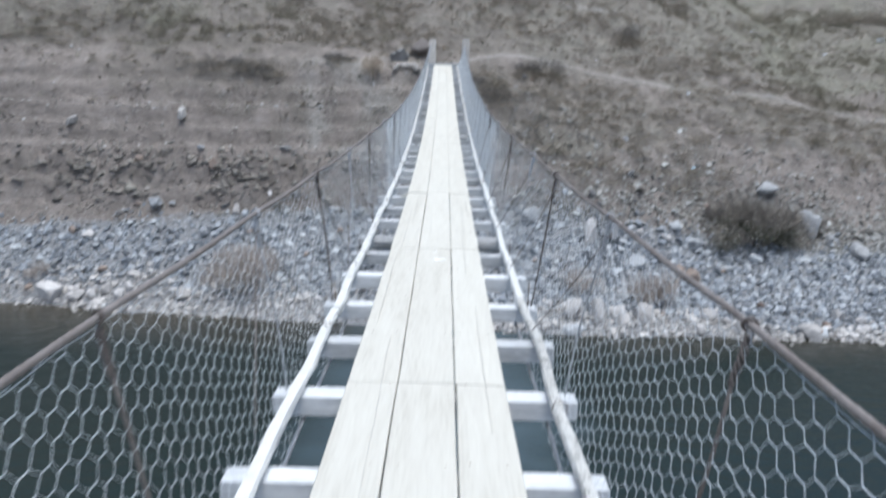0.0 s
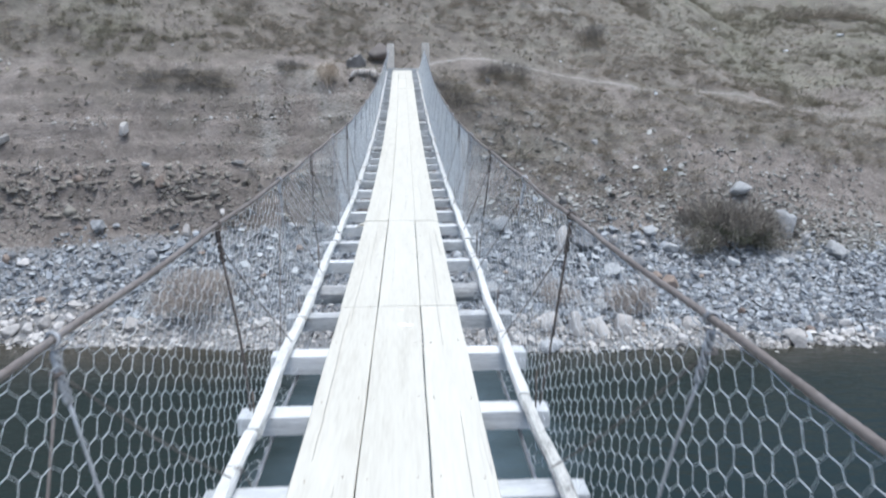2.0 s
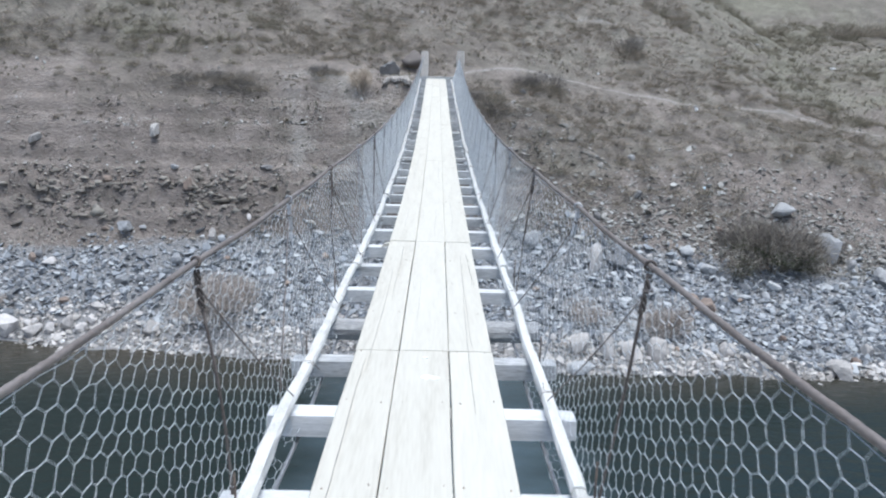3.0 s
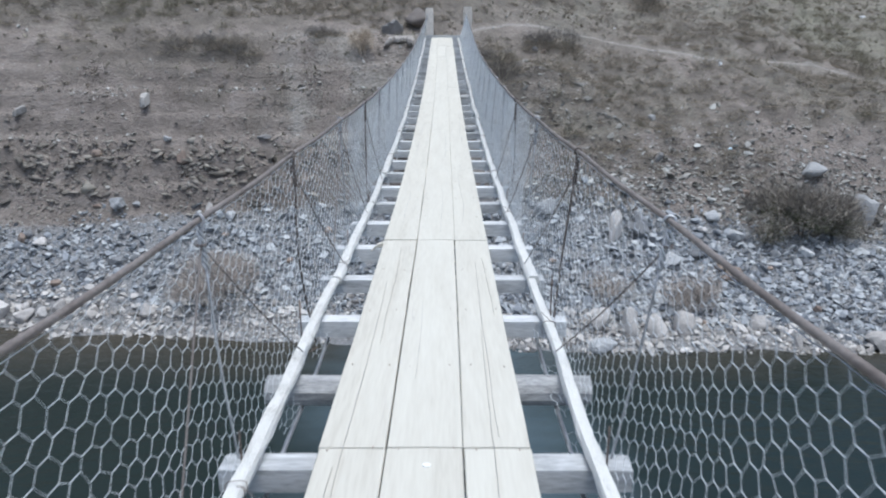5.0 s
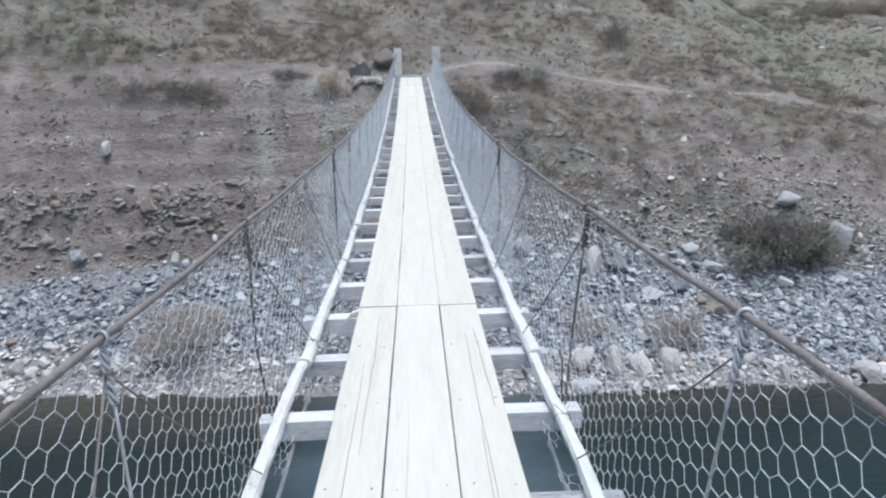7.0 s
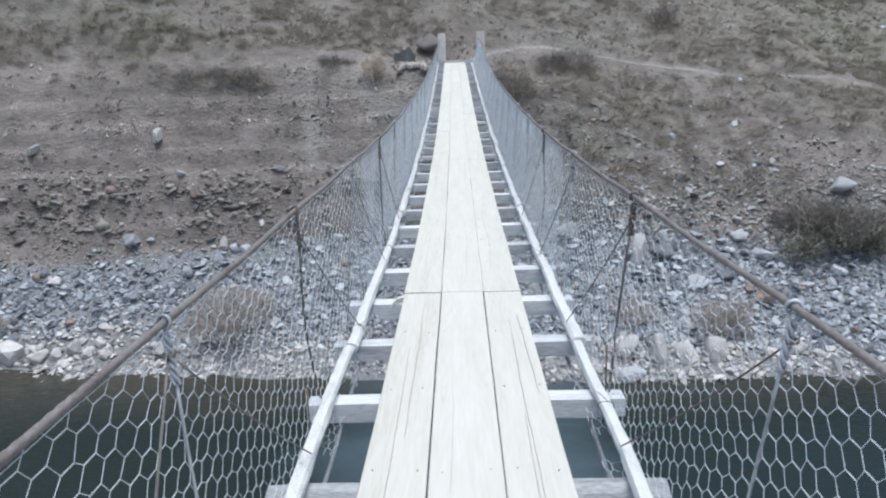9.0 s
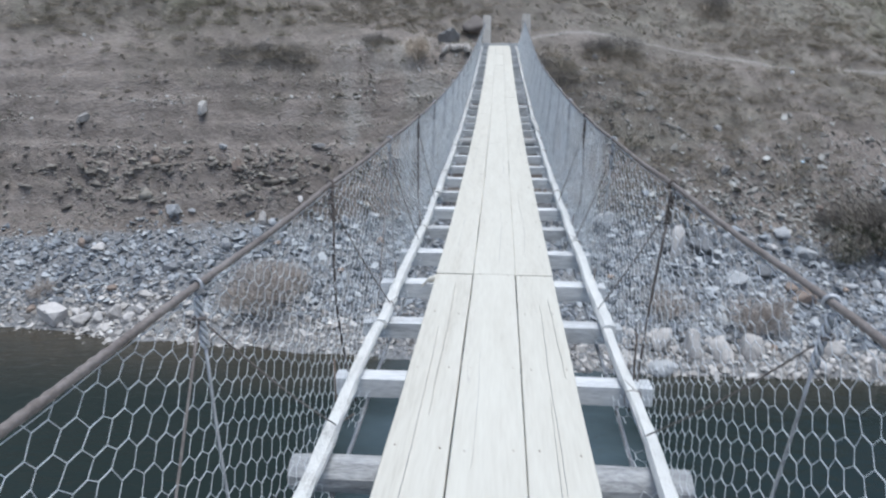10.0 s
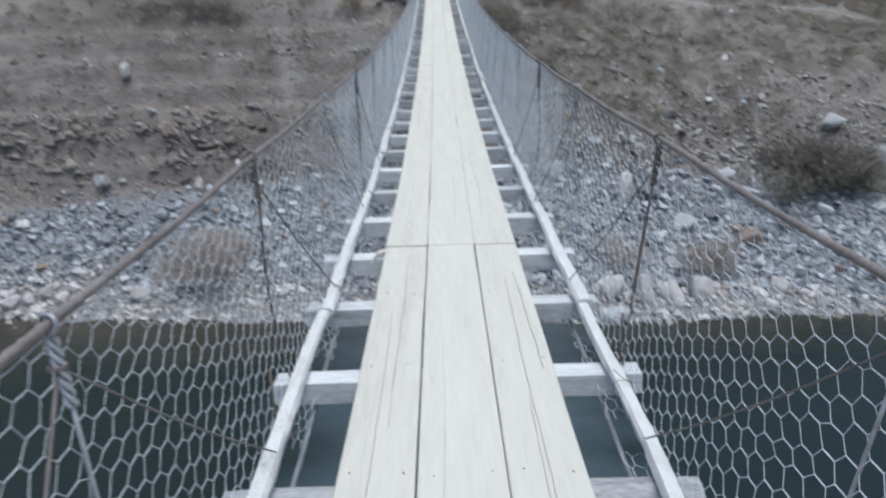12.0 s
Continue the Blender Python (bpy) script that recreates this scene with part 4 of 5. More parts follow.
for i in BEAMS:
    for side in (-1, 1):
        if i % 2 == 0:
            build_hanger(side, i)
        if (i + 2 * side) % 3 == 0:
            build_tie(side, beam_y(i) + (0.09 if i % 2 else -0.24))


def hooked_wire(side, i, length, along=0.0):
    """A stiff bent wire end standing beside the pole at a beam."""
    y = beam_y(i) + along
    z = deck_z(y)
    pts = [(side * 0.676, y - 0.05, z + length), (side * 0.674, y - 0.055, z + 0.3 * length), (side * 0.672, y - 0.06, z - 0.07),
           (side * 0.65, y - 0.06, z - 0.095), (side * 0.60, y - 0.03, z - 0.07)]
    v, f = tube(pts, 0.0042, 6)
    part("hook_wire", mesh_of("hook_wire", v, f, OLDWIRE, smooth=True), bridge, "stiff dark wire hooked round the pole")


for side, i, length, *along in ((-1, -2, 0.20, -0.34), (-1, -6, 0.08), (1, -2, 0.22), (-1, 0, 0.10), (1, -4, 0.12), (-1, -4, 0.10), (1, -6, 0.15), (1, 0, 0.08), (-1, 2, 0.1), (1, 2, 0.1)):
    hooked_wire(side, i, length, *along)

# nail heads, two to a board at every beam
nails = []
for i in BEAMS:
    for x0, x1 in EDGES:
        for x in (x0 + 0.045, x1 - 0.045):
            y = beam_y(i) + rnd.uniform(-0.02, 0.02)
            px = x + deck_x(y) + rnd.uniform(-0.012, 0.012)
            z = deck_z(y) + 0.0045
            nails.append(([(px + 0.0034 * math.cos(a), y + 0.0034 * math.sin(a), z + h) for h in (-0.006, 0) for a in np.arange(6) * math.pi / 3],
                          [(0, 1, 7, 6), (1, 2, 8, 7), (2, 3, 9, 8), (3, 4, 10, 9), (4, 5, 11, 10), (5, 0, 6, 11), (6, 7, 8, 9, 10, 11)]))
v, f = joined(nails)
part("nail_heads", mesh_of("nail_heads", v, f, NAIL), bridge, "rusty nail heads in the planks", kind="stuff")


# the shade inside a plank's crack, put on as a thin dark strip
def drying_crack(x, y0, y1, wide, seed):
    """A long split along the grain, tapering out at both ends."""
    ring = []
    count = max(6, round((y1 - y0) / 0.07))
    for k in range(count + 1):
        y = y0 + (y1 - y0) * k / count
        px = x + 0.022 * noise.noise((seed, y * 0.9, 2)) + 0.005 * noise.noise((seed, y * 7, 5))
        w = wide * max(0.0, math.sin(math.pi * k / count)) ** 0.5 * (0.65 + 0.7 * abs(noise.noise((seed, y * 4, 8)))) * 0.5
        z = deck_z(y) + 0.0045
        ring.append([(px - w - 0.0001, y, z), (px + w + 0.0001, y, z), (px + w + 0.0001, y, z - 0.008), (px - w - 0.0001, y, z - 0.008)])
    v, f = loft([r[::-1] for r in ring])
    part("drying_crack", mesh_of("drying_crack", v, f, CRACKSHADE), bridge, "dark strip painted for the shade in a plank's long crack")


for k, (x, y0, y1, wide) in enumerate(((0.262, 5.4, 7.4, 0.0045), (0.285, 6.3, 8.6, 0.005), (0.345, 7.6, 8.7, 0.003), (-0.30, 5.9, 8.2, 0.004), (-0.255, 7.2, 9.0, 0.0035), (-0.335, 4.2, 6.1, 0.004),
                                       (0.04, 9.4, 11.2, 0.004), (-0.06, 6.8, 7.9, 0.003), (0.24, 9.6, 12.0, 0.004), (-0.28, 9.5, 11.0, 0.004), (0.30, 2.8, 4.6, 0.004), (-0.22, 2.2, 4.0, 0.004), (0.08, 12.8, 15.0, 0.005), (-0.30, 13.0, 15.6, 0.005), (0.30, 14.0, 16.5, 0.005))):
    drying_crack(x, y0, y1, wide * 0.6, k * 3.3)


def splinter():
    """A broken sliver that sticks out from the board's edge."""
    y, z = beam_y(0), deck_z(beam_y(0))
    rings = [[(-0.395, y - 0.03, z - 0.012), (-0.395, y + 0.02, z - 0.01), (-0.395, y + 0.02, z - 0.04), (-0.395, y - 0.03, z - 0.04)],
             [(-0.45, y - 0.07, z - 0.016), (-0.445, y - 0.02, z - 0.014), (-0.445, y - 0.02, z - 0.04), (-0.45, y - 0.07, z - 0.04)],
             [(-0.485, y - 0.20, z - 0.028), (-0.475, y - 0.185, z - 0.026), (-0.475, y - 0.185, z - 0.036), (-0.485, y - 0.20, z - 0.036)]]
    v, f = loft(rings)
    part("splinter", mesh_of("splinter", v, f, PLANK), bridge, "broken pale wood splinter at the deck's edge")


splinter()


def splash():
    y = 5.83
    for k, (dx, dy, s) in enumerate(((0.0, 0.0, 0.029), (0.038, -0.012, 0.021), (-0.02, 0.28, 0.012))):
        ring = []
        for a in range(14):
            q = 2 * math.pi * a / 14
            rr = s * (1 + 0.35 * noise.noise((math.cos(q) * 2, math.sin(q) * 2, k * 5)))
            ring.append((0.03 + dx + rr * math.cos(q) * 1.3, y + dy + rr * math.sin(q)))
        z = deck_z(y + dy) + 0.007 + 0.0005 * k
        v, f = loft([[(a, b, z - 0.006) for a, b in ring], [(a, b, z) for a, b in ring]])
        part("paint_splash", mesh_of("paint_splash", v, f, PAINT), bridge, "dried white splash on the plank")


splash()


def end_sill(y):
    z = deck_z(y)
    rings = []
    for x in np.linspace(-0.80, 0.98, 10):
        w = 0.012 * noise.noise((x * 3, y, 2))
        rings.append([(x, y + 0.02, z - 0.10), (x, y + 0.20, z - 0.10), (x, y + 0.20, z + 0.075 + w), (x, y + 0.02, z + 0.085 + w)])
    v, f = loft(rings)
    part("end_sill", mesh_of("end_sill", v, f, BEAM), bridge, "grey timber sill at the bridge's end")


end_sill(DECK_END)


# ---- posts at the bridge's end ----
def build_post(x, y, top, size, lean):
    base = float(ground_height(x, y)) - 0.5
    post = thing("bridge_post", "square weathered grey concrete post carrying the bridge's ropes", "post", "posts at the bridge's end", at=(x, y, base))
    rings = []
    for k in range(13):
        h = (top - base) * k / 12
        e = size * 0.5 * (0.88 if k == 12 else 1.0)
        c = 0.025
        dx = lean * h
        w = [1 + 0.025 * noise.noise((x + a, h * 1.3, 3)) for a in range(8)]
        ring = [(-e + c, -e), (e - c, -e), (e, -e + c), (e, e - c), (e - c, e), (-e + c, e), (-e, e - c), (-e, -e + c)]
        rings.append([(px * w[a] + dx, py * w[a], h) for a, (px, py) in enumerate(ring)])
    v, f = loft(rings)
    part("shaft", mesh_of("shaft", v, f, CONCRETE), post)


build_post(-0.57, 33.15, 3.46, 0.31, -0.004)
build_post(0.92, 33.15, 3.50, 0.34, 0.006)
for sx in (-0.75, 0.75):
    build_post(sx, DECK_START - 0.3, deck_z(DECK_START) + 1.1, 0.32, 0.0)


# ---- stones of the gravel bank ----
stones_rng = np.random.default_rng(3)
SMALL = [hull_stone(stones_rng, 9, 0.62) for _ in range(10)]
SLABS = [(v * np.array([1.35, 1.0, 1.0]), f) for v, f in (hull_stone(np.random.default_rng(30 + k), 11, 0.42) for k in range(10))]


def ground_places(xs, ys):
    return np.stack([xs, ys, ground_height(xs, ys)], -1)


def gravel_field(name, count, y_range, size, spread, mat, label, keep):
    xs, ys = stones_rng.uniform(-20, 23, count), stones_rng.uniform(*y_range, count)
    sel = keep(xs, ys)
    xs, ys = xs[sel], ys[sel]
    sizes = np.clip(size * np.exp(stones_rng.normal(0, spread, len(xs))), 0.04, 0.5)
    v, f = scatter(SMALL, stones_rng, ground_places(xs, ys), sizes, 0.16)
    tagged(new(name, mesh_of(name, v, f, mat)), label, "gravel", kind="stuff")


def water_edge(x):
    return np.interp(x, (-20, -8, 0, 6, 12, 20), (25.7, 25.7, 24.9, 24.2, 23.8, 23.3))


def on_bank(xs, ys):
    return (ys > water_edge(xs) + 0.6 + 0.5 * value_noise(xs * 0.6, ys * 0.6, 5)) & (ys < gravel_edge(xs) + 0.5 * value_noise(xs * 0.8, ys * 0.8, 6) - 0.1 + 0.8 * (stones_rng.random(len(xs)) - 0.5))


def on_shore(xs, ys):
    d = ys - water_edge(xs)
    return (d > -0.9 + 0.3 * value_noise(xs * 1.2, ys, 8)) & (d < 1.1 + 0.7 * value_noise(xs * 0.6, ys * 0.6, 5))


gravel_field("bank_gravel", 34000, (23.5, 31.2), 0.145, 0.5, GRAVEL, "blue-grey angular river gravel on the bank", on_bank)
gravel_field("shore_gravel", 16000, (22.8, 27.8), 0.15, 0.45, SHOREGRAVEL, "pale cream pebbles and cobbles along the water's edge", on_shore)


def rubble_keep(xs, ys):
    edge = gravel_edge(xs)
    near = np.exp(-np.clip(ys - edge, 0, 20) / np.where(xs > 4, 2.6, 2.2))
    patch = np.clip(0.5 + 0.9 * value_noise(xs * 0.45, ys * 0.7, 15), 0, 1)
    return (ys > edge - 0.3) & (stones_rng.random(len(xs)) < np.clip(near * 0.95 * patch + np.where(xs > 4, 0.17, 0.12), 0, 1))


def rubble_field():
    count = 95000
    xs, ys = stones_rng.uniform(-20, 28, count), stones_rng.uniform(28.5, 44, count)
    sel = rubble_keep(xs, ys)
    xs, ys = xs[sel], ys[sel]
    sizes = np.clip(0.048 * np.exp(stones_rng.normal(0, 0.55, len(xs))), 0.03, 0.28)
    v, f = scatter(SMALL, stones_rng, ground_places(xs, ys), sizes, 0.12)
    tagged(new("hillside_rubble", mesh_of("hillside_rubble", v, f, RUBBLE)), "brown and grey stone fragments scattered over the slope", "rubble", kind="stuff")


rubble_field()


def rubble_patch(name, xs, ys, size, mat, label, category, lift=0.08, largest=0.6):
    sizes = np.clip(size * np.exp(stones_rng.normal(0, 0.5, len(xs))), 0.04, largest)
    v, f = scatter(SLABS, stones_rng, ground_places(xs, ys), sizes, lift, tip=0.3)
    tagged(new(name, mesh_of(name, v, f, mat, smooth=mat is CLOD)), label, category, kind="stuff")


# crumbling earth of the cut bank, and broken rock lower down on the other side
cx, cy = stones_rng.uniform(-20, 3, 9000), stones_rng.normal(30.0, 0.6, 9000)
sel = (cy > gravel_edge(cx) - 0.1) & (stones_rng.random(9000) < 0.38 + 0.5 * fbm(cx * 0.5, cy * 1.1, 3, 61)) & (cy < 31.4)
rubble_patch("earth_clods", cx[sel], cy[sel], 0.10, CLOD, "brown crumbling clods of earth along the cut bank", "earth", -0.1)
cx, cy = stones_rng.uniform(-20, 2.5, 6000), stones_rng.uniform(29.3, 31.2, 6000)
cz = base_height(cx, cy)
sel = (cz > -3.7) & (stones_rng.random(6000) < np.clip(1 - np.abs(cz + 2.5) / 1.3, 0, 1) * (0.2 + 0.55 * fbm(cx * 0.35, cy * 0.9, 3, 64)))
rubble_patch("earth_lumps", cx[sel], cy[sel], 0.23, CLOD, "broken lumps of brown earth slumped along the cut bank", "earth", -0.2)
cx, cy = stones_rng.uniform(3, 22, 9500), 30.3 + np.abs(stones_rng.normal(0, 1.7, 9500))
sel = stones_rng.random(9500) < 0.62 + 0.45 * fbm(cx * 0.5, cy * 0.8, 3, 62)
rubble_patch("slope_rubble", cx[sel], cy[sel], 0.125, RUBBLE, "grey and brown broken rock at the foot of the slope", "rubble")


def chip_rows():
    """Pale chips lying in rows where small ledges break the earth slope."""
    xs, ys = stones_rng.uniform(-20, 0.5, 60000), stones_rng.uniform(30.2, 33.2, 60000)
    z = base_height(xs, ys)
    near = np.zeros_like(xs)
    for level, tilt, thick, share in ((0.12, 0.018, 0.13, 0.30), (0.55, -0.01, 0.10, 0.14), (-0.75, 0.02, 0.08, 0.10), (-1.5, 0.015, 0.10, 0.20), (1.25, 0.0, 0.10, 0.05)):
        row = level + tilt * (xs + 8) + 0.16 * value_noise(xs * 0.45, xs * 0 + level * 7, 101)
        near = np.maximum(near, share * np.exp(-((z - row) / thick) ** 2) * np.clip(0.5 + 1.2 * value_noise(xs * 0.7, ys * 0.3 + 9 * level, 102), 0, 1.3))
    keep = stones_rng.random(len(xs)) < near * 1.1
    rubble_patch("bank_rubble", xs[keep], ys[keep], 0.072, CHIPS, "pale stone chips in rows across the slope", "rubble", largest=0.2)


chip_rows()
stones_rng = np.random.default_rng(77)
cx, cy = stones_rng.uniform(2.5, 23, 26000), 30.2 + np.abs(stones_rng.normal(0, 1.9, 26000))
sel = stones_rng.random(26000) < 0.35 + 0.55 * fbm(cx * 0.5, cy * 0.9, 3, 105)
rubble_patch("slope_chips", cx[sel], cy[sel], 0.062, RUBBLE, "small brown and grey stone chips strewn over the lower slope", "rubble", largest=0.2)


def worn_rock(rng, fineness, sharp):
    """A stone split along a dozen planes, its edges worn round and its faces pitted; about two units across."""
    bm = bmesh.new()
    bmesh.ops.create_icosphere(bm, subdivisions=fineness, radius=1.0)
    d = np.array([v.co[:] for v in bm.verts])
    f = [[v.index for v in p.verts] for p in bm.faces]
    bm.free()
    d /= np.linalg.norm(d, axis=1, keepdims=True)
    n = rng.normal(size=(11, 3))
    n /= np.linalg.norm(n, axis=1, keepdims=True)
    near = np.clip(d @ n.T / rng.uniform(0.6, 1.05, 11), 0, None)
    r = 1 / np.maximum((near ** sharp).sum(1) ** (1 / sharp), 0.75)
    a, b, c = rng.uniform(0, 50, 3)
    rough = value_noise(d[:, 0] * 3 + a, d[:, 1] * 3 + d[:, 2] * 2.3 + b, 120) + 0.6 * value_noise(d[:, 0] * 7 + c, d[:, 2] * 7 - d[:, 1] * 5 + a, 121)
    return d * (r * (1 + 0.055 * rough))[:, None], f


def boulder(name, x, y, wide, high, mat, label, seed, group="boulders on the bank"):
    """One larger stone, bedded a little in the ground."""
    rng = np.random.default_rng(seed)
    v, f = worn_rock(rng, 2 if wide < 0.55 else 3, 12.0 if mat is BROWNROCK else 60.0)
    v = v * np.array([wide, wide * rng.uniform(0.7, 1.0), high * 1.25]) * 0.43
    v[:, 0] += rng.uniform(-0.35, 0.35) * v[:, 2] * (mat is not BROWNROCK)
    ob = new(name, mesh_of(name, v, f, mat, smooth=mat is BROWNROCK))
    ob.matrix_world = pose(x, y + wide * 0.3, float(ground_height(x, y + wide * 0.3)) + high * (0.3 if y < 29.9 else 0.12), 0, 0, float(rng.uniform(0, 360)))
    tagged(ob, label, "boulder", group)


GREY, PALE, RED, WHITE = (GREYROCK, "angular blue-grey boulder on the gravel bank"), (PALEROCK, "pale cream boulder at the water's edge"), \
    (REDROCK, "rusty brown boulder on the gravel bank"), (WHITESTONE, "bright white stone lying on the bank")
CREAM = (CREAMROCK, "pale upright stone standing out of the earth slope")
MOUND = (BROWNROCK, "rounded brown boulder beside the path")
LEFT_BANK = (
    (-12.2, 29.4, 0.85, 0.48, GREY), (-8.7, 29.3, 0.5, 0.55, PALE), (-7.4, 29.9, 0.3, 0.26, PALE), (-15.1, 25.8, 1.0, 0.8, PALE),
    (-14.0, 25.75, 0.6, 0.5, PALE), (-12.0, 26.5, 0.6, 0.25, PALE), (-11.5, 27.5, 0.62, 0.3, GREY), (-14.6, 28.3, 0.6, 0.3, PALE),
    (-15.2, 28.3, 0.42, 0.4, RED), (-9.8, 28.4, 0.48, 0.42, GREY), (-9.9, 25.7, 0.62, 0.5, PALE), (-12.7, 25.3, 0.2, 0.18, WHITE),
    (-13.4, 25.8, 0.55, 0.45, PALE), (-12.9, 25.9, 0.6, 0.42, PALE), (-12.3, 25.7, 0.5, 0.4, PALE), (-11.7, 25.6, 0.45, 0.3, PALE),
)
RIGHT_BANK = (
    (6.4, 29.2, 0.66, 1.15, PALE), (3.9, 29.8, 0.9, 0.55, GREY), (7.3, 29.3, 1.05, 0.6, GREY), (7.5, 29.9, 0.6, 0.55, GREY),
    (11.0, 29.4, 0.92, 0.5, GREY), (9.75, 29.7, 0.42, 0.3, PALE), (8.6, 29.8, 0.42, 0.4, PALE), (10.3, 30.1, 0.9, 0.4, GREY),
    (13.3, 28.7, 0.85, 0.45, WHITE), (5.05, 24.6, 0.95, 0.65, PALE), (4.85, 23.6, 1.05, 0.36, GREY), (5.85, 24.4, 0.6, 0.8, PALE),
    (6.7, 24.3, 0.8, 0.62, PALE), (7.6, 24.3, 0.92, 0.72, PALE), (9.45, 23.9, 0.5, 0.36, PALE), (10.05, 24.7, 0.65, 0.5, PALE),
    (10.85, 23.9, 0.5, 0.5, PALE), (10.2, 27.3, 0.75, 0.55, RED), (8.1, 27.9, 0.8, 0.42, GREY), (9.2, 28.3, 0.8, 0.4, GREY),
)
RIGHT_SLOPE = (
    (2.75, 35.4, 0.62, 0.36, GREY), (3.95, 35.8, 0.4, 0.3, GREY), (4.3, 35.75, 0.3, 0.25, RED), (8.6, 33.2, 0.36, 0.28, GREY), (13.4, 23.6, 1.05, 0.75, PALE), (18.6, 30.0, 1.15, 0.9, GREY),
    (16.5, 30.85, 1.2, 1.2, GREY), (15.0, 32.05, 1.25, 0.5, GREY), (15.2, 31.0, 1.1, 0.42, CREAM), (12.0, 31.2, 0.5, 0.4, RED), (8.5, 31.7, 0.45, 0.5, GREY),
    (6.7, 30.9, 0.5, 0.4, GREY), (14.8, 24.8, 0.6, 0.5, PALE), (17.4, 30.6, 0.7, 0.5, GREY),
)
LEFT_SLOPE = ((-11.5, 31.2, 0.72, 0.66, CREAM), (-16.3, 31.0, 0.62, 0.4, CREAM), (-6.9, 30.8, 0.6, 0.16, GREY), (-2.25, 34.35, 1.0, 0.85, GREY), (-1.1, 35.75, 1.4, 0.8, MOUND), (-9.9, 30.2, 0.5, 0.5, RED), (-13.2, 30.3, 0.5, 0.45, RED))
for k, (x, y, w, h, (mat, label)) in enumerate(LEFT_BANK + RIGHT_BANK):
    boulder("boulder", x, y, w, h, mat, label, 200 + k)
for k, (x, y, w, h, (mat, label)) in enumerate(RIGHT_SLOPE + LEFT_SLOPE):
    if mat is GREYROCK and y > 29.9:
        mat, label = HILLROCK, "angular brown-grey boulder on the hillside"
    boulder("boulder", x, y, w, h, mat, label.replace("gravel bank", "hillside") if y > 29.9 else label, 300 + k, "boulders on the hillside" if y > 29.9 else "boulders on the bank")
# more cobbles of middling size, strewn along the bank
for k in range(90):
    x, d = stones_rng.uniform(-17, 19), stones_rng.uniform(0.0, 1.0)
    shore = k % 2 == 0
    y = float(water_edge(x)) + (d * 1.2 - 0.1 if shore else 1.0 + d * 4.2)
    w = float(stones_rng.uniform(0.26, 0.5))
    mat, label = (PALE if shore else GREY) if stones_rng.random() < 0.8 else RED
    boulder("cobble", x, y, w, w * float(stones_rng.uniform(0.4, 0.8)), mat, label.replace("boulder", "cobble"), 500 + k, "cobbles on the bank")


# ---- plants ----
def blades(rng, places, heights, count, width, lean):
    """Thin upright slips, count to a clump."""
    c = len(places)
    p = np.repeat(places, count, 0)
    h = np.repeat(heights, count) * rng.uniform(0.5, 1.15, c * count)
    a = rng.uniform(0, 2 * np.pi, c * count)
    spread = np.repeat(heights, count)[:, None] * 0.35 * rng.normal(size=(c * count, 2))
    root = p.copy()
    root[:, :2] += spread * 0.7
    root[:, 2] -= 0.03
    tip = root.copy()
    tip[:, 0] += h * lean * np.cos(a)
    tip[:, 1] += h * lean * np.sin(a)
    tip[:, 2] += h
    mid = root * 0.45 + tip * 0.55
    mid[:, 2] += h * 0.12
    b = a + rng.uniform(1.0, 2.1, c * count)
    off = np.stack([np.cos(b), np.sin(b), np.zeros_like(b)], -1) * (width * rng.uniform(0.6, 1.4, c * count))[:, None]
    verts = np.stack([root - off, root + off, mid + off * 0.8, mid - off * 0.8, tip], 1).reshape(-1, 3)
    base = (np.arange(c * count) * 5)[:, None]
    quads = (base + np.array([[0, 1, 2, 3]])).tolist()
    tris = (base + np.array([[3, 2, 4]])).tolist()
    return verts, quads + tris


def grass_field():
    rng = np.random.default_rng(8)
    count = 18000
    xs, ys = rng.uniform(-20, 36, count), rng.uniform(29.5, 58, count)
    z = ground_height(xs, ys)
    dense = np.clip(0.15 + np.clip((z + 1.5) / 4, 0, 0.75) + 0.45 * value_noise(xs * 0.35, ys * 0.5, 77), 0.03, 1)
    dense = dense * np.where(np.abs(ys - trail_line(xs)) < 0.5, 0.1, 1.0)
    sel = rng.random(count) < dense * np.where(ys > 44, 0.75, 1.0)
    xs, ys = xs[sel], ys[sel]
    v, f = blades(rng, ground_places(xs, ys), rng.uniform(0.07, 0.20, len(xs)), 9, 0.012, 0.8)
    tagged(new("dry_grass", mesh_of("dry_grass", v, f, DRYGRASS)), "tufts of dry straw-coloured grass on the slope", "grass", kind="stuff")


def scrub_field():
    rng = np.random.default_rng(9)
    count = 2600
    xs, ys = rng.uniform(-20, 36, count), rng.uniform(31.0, 58, count)
    z = ground_height(xs, ys)
    patch = np.clip(0.9 * value_noise(xs * 0.32 + 4, ys * 0.55, 91) + 0.5 * value_noise(xs * 0.9, ys * 1.2, 92), 0, 1)
    sel = (rng.random(count) < patch * np.clip((z + 2.5) / 3, 0.05, 1)) & (np.abs(ys - trail_line(xs)) > 0.7)
    xs, ys = xs[sel], ys[sel]
    v, f = blades(rng, ground_places(xs, ys), rng.uniform(0.10, 0.28, len(xs)), 24, 0.011, 1.1)
    tagged(new("low_scrub", mesh_of("low_scrub", v, f, SCRUB)), "low leafless grey-brown scrub dotted over the hillside", "scrub", kind="stuff")


grass_field()
scrub_field()


